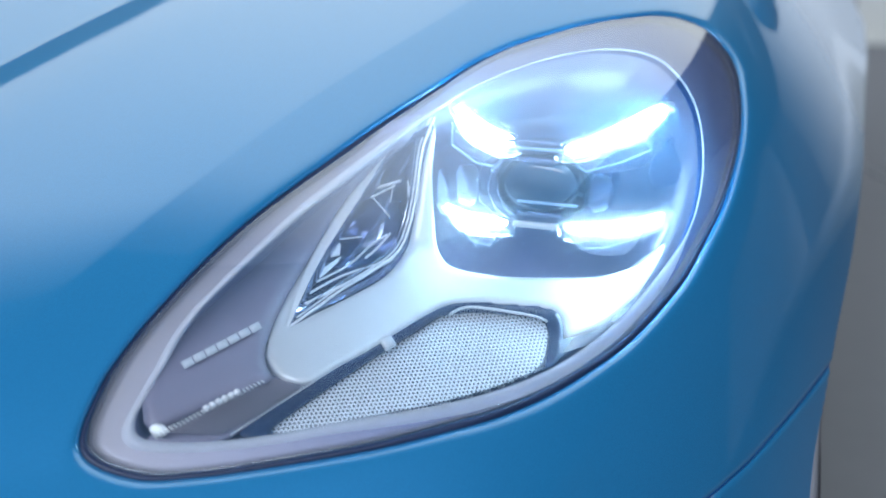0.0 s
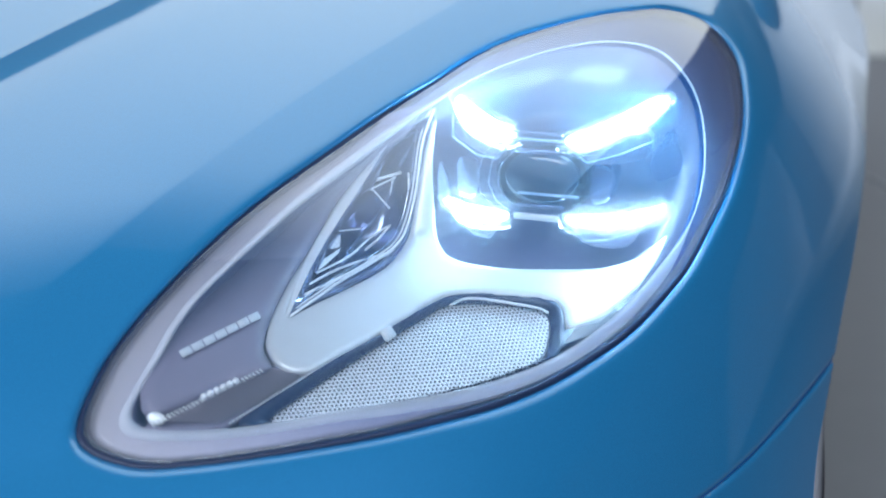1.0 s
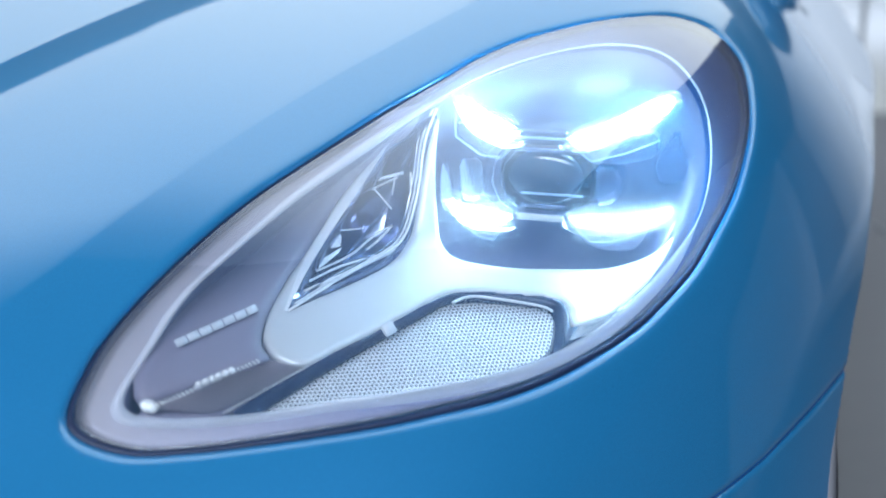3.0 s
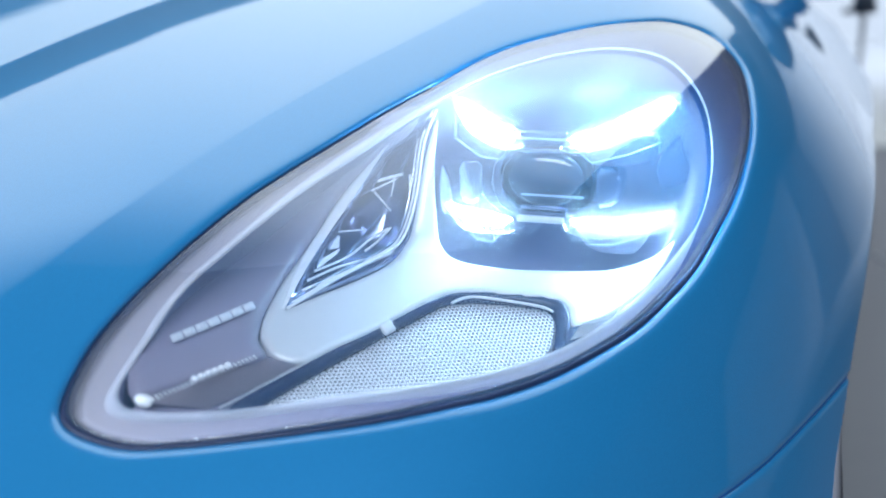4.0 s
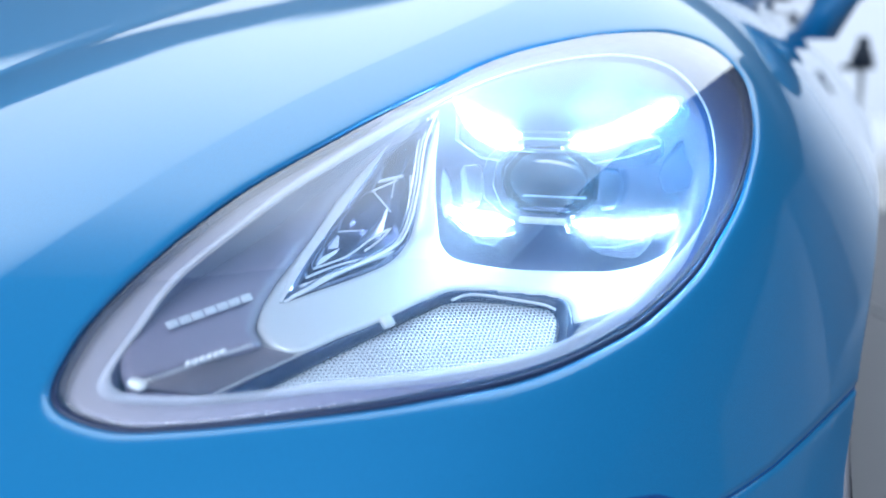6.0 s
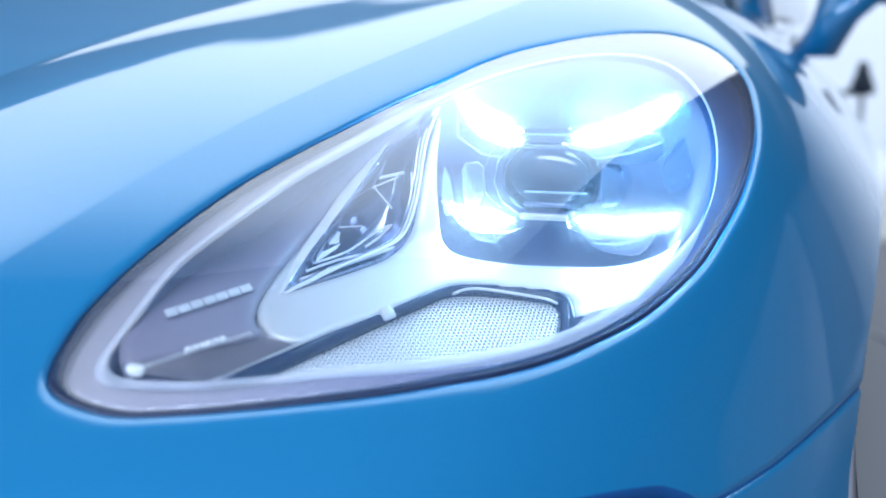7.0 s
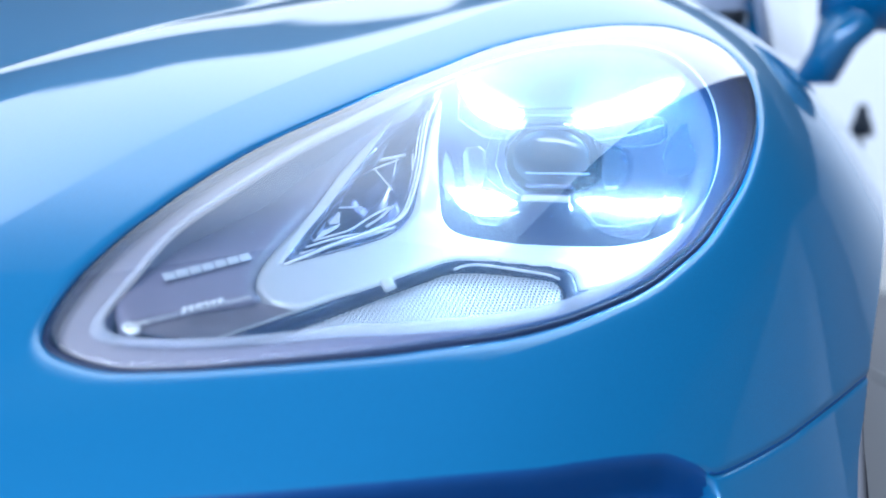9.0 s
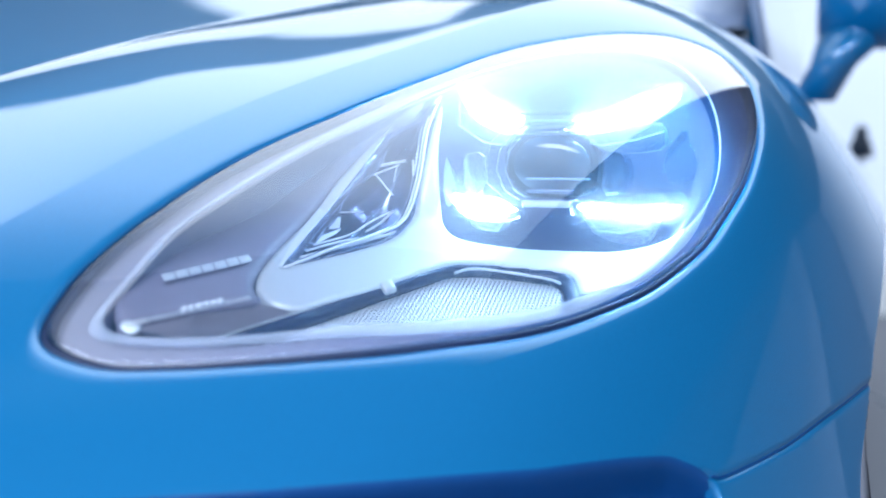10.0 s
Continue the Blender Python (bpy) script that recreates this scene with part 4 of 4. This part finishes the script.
for flip in (False, True):
    rows = []
    for t in (0, 0.4, 1):
        r = low3 + np.array([-0.05, 0.05, 0]) * t
        r[:, 2] = low3[:, 2] * (1 - t) + 0.14 * t
        if flip:
            r[:, 0] = 2 * MIDDLE - r[:, 0]
        rows.append([tuple(map(float, q)) for q in r])
    strip("front_skirt", rows, RUBBER, car, "black lower front skirt")
low_nose = [tuple(map(float, low3[0])), tuple(map(float, low3[0] * np.array([-1, 1, 1]) + np.array([2 * MIDDLE, 0, 0])))]
strip("front_intake", [low_nose, [(x, y + 0.05, 0.14) for x, y, z in low_nose]], RUBBER, car, "black lower front intake")
part("floor_pan", box_bm(pose(MIDDLE, 1.75, 0.17), 1.60, 4.5, 0.06, 0.02), RUBBER, car, "black floor pan")
part("engine_bay", box_bm(pose(MIDDLE, 0.72, 0.48), 1.10, 0.56, 0.60, 0.04), DARK, car, "dark engine bay")


def section(y, half, low, high, tuck):
    """One outline across the car, with rounded shoulders."""
    pts = [(half * 0.94, low), (half, low + 0.12), (half, low + (high - low) * 0.6), (half - tuck * 0.6, high - 0.04), (half - tuck, high)]
    return [(MIDDLE + x, y, z) for x, z in pts] + [(MIDDLE - x, y, z) for x, z in pts[::-1]]


part("body_shell", loft([section(y, h, 0.19, t, 0.06) for y, h, t in ((1.00, 0.82, 0.87), (1.3, 0.86, 0.88), (2.4, 0.86, 0.885), (3.3, 0.85, 0.89), (3.9, 0.80, 0.90), (4.12, 0.66, 0.86))]), PAINT, car, "blue body sides and tail")
part("cabin", loft([section(y, 0.80, 0.84, t, k) for y, t, k in ((1.12, 0.92, 0.05), (1.72, 1.25, 0.16), (2.4, 1.36, 0.20), (3.2, 1.30, 0.20), (3.95, 0.93, 0.06))]), GLASSM, car, "dark glazed cabin")
strip("roof", [[(MIDDLE + 0.66 * u, y, z - 0.05 * u * u) for u in np.linspace(-1, 1, 11)] for y, z in ((1.70, 1.295), (1.95, 1.355), (2.4, 1.395), (2.9, 1.375), (3.3, 1.315))], PAINT, car, "blue roof panel")
for x, y in ((0.085, 0.50), (0.065, 3.42), (2 * MIDDLE - 0.085, 0.50), (2 * MIDDLE - 0.065, 3.42)):
    m = pose(x, y, 0.34, 0, 0, -90 if x > MIDDLE else 90)
    wheel = part("wheel", lathe([(0.235, 0.125), (0.305, 0.13), (0.330, 0.115), (0.34, 0.08), (0.34, -0.08), (0.330, -0.115), (0.305, -0.13), (0.235, -0.125)], 48, m), TYREM, car, "black tyre")
    part("rim", lathe([(0.001, 0.06), (0.05, 0.065), (0.07, 0.045), (0.20, 0.075), (0.225, 0.12), (0.237, 0.12), (0.237, -0.12), (0.20, -0.06), (0.001, -0.05)], 40, m), SATIN, wheel, "silver wheel rim")
strip("cowl", [[(MIDDLE + 0.5 * u, y, 0.955 + 0.05 * (y - 0.55) + 0.05 * (1 - u * u)) for u in np.linspace(-1, 1, 11)] for y in np.linspace(0.62, 1.22, 5)], PAINT, car, "blue cowl before the windscreen")
# wheel arch flange, floor grey painting in its wall reflection, and the dark gap
ab = np.linspace(-0.50, -0.10, 40)
edge_a = np.interp(ab, ARCH_EDGE[:, 0], ARCH_EDGE[:, 1])
wide = smooth01((-0.12 - ab) / 0.12)
edge_h = body_height(np.stack([edge_a, ab], 1))
for name, near_a, far_a, sink, mat, label in (("arch_flange", 0.002, 0.010, 0.003, FLOORM, "folded flange of the wheel arch, coloured grey for its wall reflection"), ("arch_gap", 0.009, 0.0145, 0.008, HOLE, "black gap behind the flange")):
    rows = [[tuple(map(float, q)) for q in place(np.stack([edge_a + off * wide, ab], 1), edge_h - sink * k)] for off, k in ((near_a, 0.4), ((near_a + far_a) / 2, 0.7), (far_a, 1.0))]
    strip(name, rows, mat, car, label)
# dark shut line in the lower seam
seam_a = np.linspace(0.101, 0.296, 40)
seam = np.stack([seam_a, np.interp(seam_a, LOW_EDGE[:, 0], LOW_EDGE[:, 1])], 1)
seam_lift = body_height(seam) + 0.0010 - bezel(seam)
seam[:, 1] += 0.0005
wire("seam_gap", np.c_[seam, seam_lift] * 1000, 0.0009, NAVY, car, "dark shut line between fender and lower bumper")
# liner inside the wheel arch
strip("arch_liner", [[(0.215 - 0.1 * k, 0.02 + 0.30 * u + 0.04 * k, 0.44 + 0.30 * u - 0.02 * k) for u in np.linspace(0, 1, 10)] for k in np.linspace(0, 1, 4)], RUBBER, car, "black wheel arch liner")


# ---------------------------------------------------------------- the studio
def slab(name, m, sx, sy, sz, mat, label):
    ob = part(name, box_bm(m, sx, sy, sz), mat, None)
    ob.data.polygons.foreach_set("use_smooth", [False] * len(ob.data.polygons))
    return tagged(ob, label, kind="structure")


slab("floor", pose(0, 4, -0.05), 20, 26, 0.1, FLOORM, "pale grey smooth studio floor")
slab("floor_sweep", pose(0, 10.0, 0.002), 20, 9.0, 0.012, WALLM, "white painted sweep of floor before the white wall")
slab("wall_back", pose(0, 14.6, 2.5), 20, 0.2, 5.2, WALLM, "brightly lit white studio wall")
slab("wall_front", pose(0, -9.1, 2.5), 20, 0.2, 5.2, GREYW, "grey studio wall")
slab("wall_left", pose(-10.1, 2.75, 2.5), 0.2, 23.5, 5.2, GREYW, "grey studio wall")
slab("wall_right", pose(10.1, 2.75, 2.5), 0.2, 23.5, 5.2, DARKW, "dark grey draped studio wall")
bm = bmesh.new()
flat = [bm.verts.new((9.90, y, z)) for y, z in ((4.0, 0.0), (9.8, 0.0), (9.8, 5.1), (4.0, 3.0))]
made = bmesh.ops.extrude_face_region(bm, geom=[bm.faces.new(flat)])
bmesh.ops.translate(bm, verts=[g for g in made["geom"] if isinstance(g, bmesh.types.BMVert)], vec=(0.08, 0, 0))
bmesh.ops.recalc_face_normals(bm, faces=bm.faces[:])
flat = tagged(part("wall_right_flat", bm, WALLM, None), "pale grey studio flat with a slanted top", kind="structure")
flat.data.polygons.foreach_set("use_smooth", [False] * len(flat.data.polygons))
slab("ceiling", pose(0, 4, 5.2), 20, 26, 0.1, CEILM, "black studio ceiling")


# ---------------------------------------------------------------- studio equipment
def softbox(name, centre, sx, sy, tilt, turn, mat, label, cut=0.0):
    """A flat overhead softbox: cloth below, a black frame of four rails and a shallow back; cut slants one side."""
    base = tagged(new(name), label, "softbox")
    base.matrix_world = pose(*centre, tilt, 0, turn)
    bm = bmesh.new()
    corners = [Vector((-sx / 2, -sy / 2, 0)), Vector((-sx / 2 + cut, sy / 2, 0)), Vector((sx / 2, sy / 2, 0)), Vector((sx / 2, -sy / 2, 0))]
    bm.faces.new([bm.verts.new(c) for c in corners])
    part("diffuser", bm, mat, base, "glowing white cloth")
    for c, d in zip(corners, corners[1:] + corners[:1]):
        m = (d - c).to_track_quat("X", "Z").to_matrix().to_4x4()
        m.translation = (c + d) / 2 + Vector((0, 0, 0.03))
        part("rail", box_bm(m, (d - c).length + 0.04, 0.04, 0.1, 0.006, 1), STANDM, base, "black rail")
    up = 5.15 - centre[2]
    middle = sum(corners, Vector()) / 4
    for c in corners:
        x, y = (c * 0.8 + middle * 0.2)[:2]
        part("cable", box_bm(pose(x, y, up / 2 + 0.1), 0.008, 0.008, up + 0.3), STANDM, base, "thin black hanging cable")
    bm = bmesh.new()
    low, top = ([bm.verts.new(c + Vector((0, 0, z))) for c in corners] for z in (0.09, 0.11))
    bm.faces.new(low)
    bm.faces.new(top[::-1])
    for k in range(4):
        bm.faces.new((low[k], low[k - 1], top[k - 1], top[k]))
    bmesh.ops.recalc_face_normals(bm, faces=bm.faces[:])
    part("back", bm, STANDM, base, "black back cloth")
    return base


softbox("overhead_softbox", (-1.52, 3.05, 3.4), 6.54, 6.5, 0, 0, diffuser("overhead_diffuser", 1.5, (1.0, 0.99, 0.88), ((0.02, 0.006), (0.14, 0.03)), 0.0), "large glowing white softbox hung above the hood", 3.58)
softbox("overhead_softbox", (-4.30, 6.1, 3.55), 4.2, 2.2, 0, 8, diffuser("overhead_diffuser_side", 1.1, (1.03, 0.98, 0.88), ((0.1, 0.03), (0.1, 0.1)), 0.0), "glowing white softbox hung askew beside the larger one")
# the front one is unseen, added to fill the fender and bumper with light
softbox("front_fill", (0.3, -4.6, 4.1), 8.6, 4.2, -14, 0, diffuser("front_fill_cloth", 11.3, (0.93, 0.97, 1.0), ((0.3, 0.3), (0.3, 0.3)), 0.0), "unseen glowing white softbox added in front of the car as fill")


def lamp_stand(x, y):
    """A studio lamp head on a thin pole with three feet."""
    base = tagged(new("lamp_stand"), "black studio lamp head on a thin stand before a white wall", "lamp stand")
    base.matrix_world = pose(x, y, 0)
    part("pole", lathe([(0.001, 0), (0.011, 0), (0.011, 0.5), (0.008, 0.5), (0.008, 0.84), (0.001, 0.84)], 16, pose(0, 0, 0, 90, 0, 0)), GREYW, base, "pale grey pole")
    part("lamp_head", lathe([(0.001, -0.03), (0.034, -0.03), (0.030, 0.0), (0.018, 0.03), (0.014, 0.055), (0.001, 0.06)], 20, pose(0, 0, 0.80, 90, 0, 0)), STANDM, base, "dark lamp head")
    part("bracket", box_bm(pose(-0.03, 0, 0.775), 0.05, 0.016, 0.016, 0.003, 1), STANDM, base, "dark bracket")
    for k in range(3):
        a = math.radians(30 + 120 * k)
        m = pose(0.12 * math.cos(a), 0.12 * math.sin(a), 0.08, 0, 26, 30 + 120 * k)
        part("foot", box_bm(m, 0.30, 0.014, 0.014, 0.003, 1), GREYW, base, "pale folding foot")
    return base


lamp_stand(0.308, 2.6)
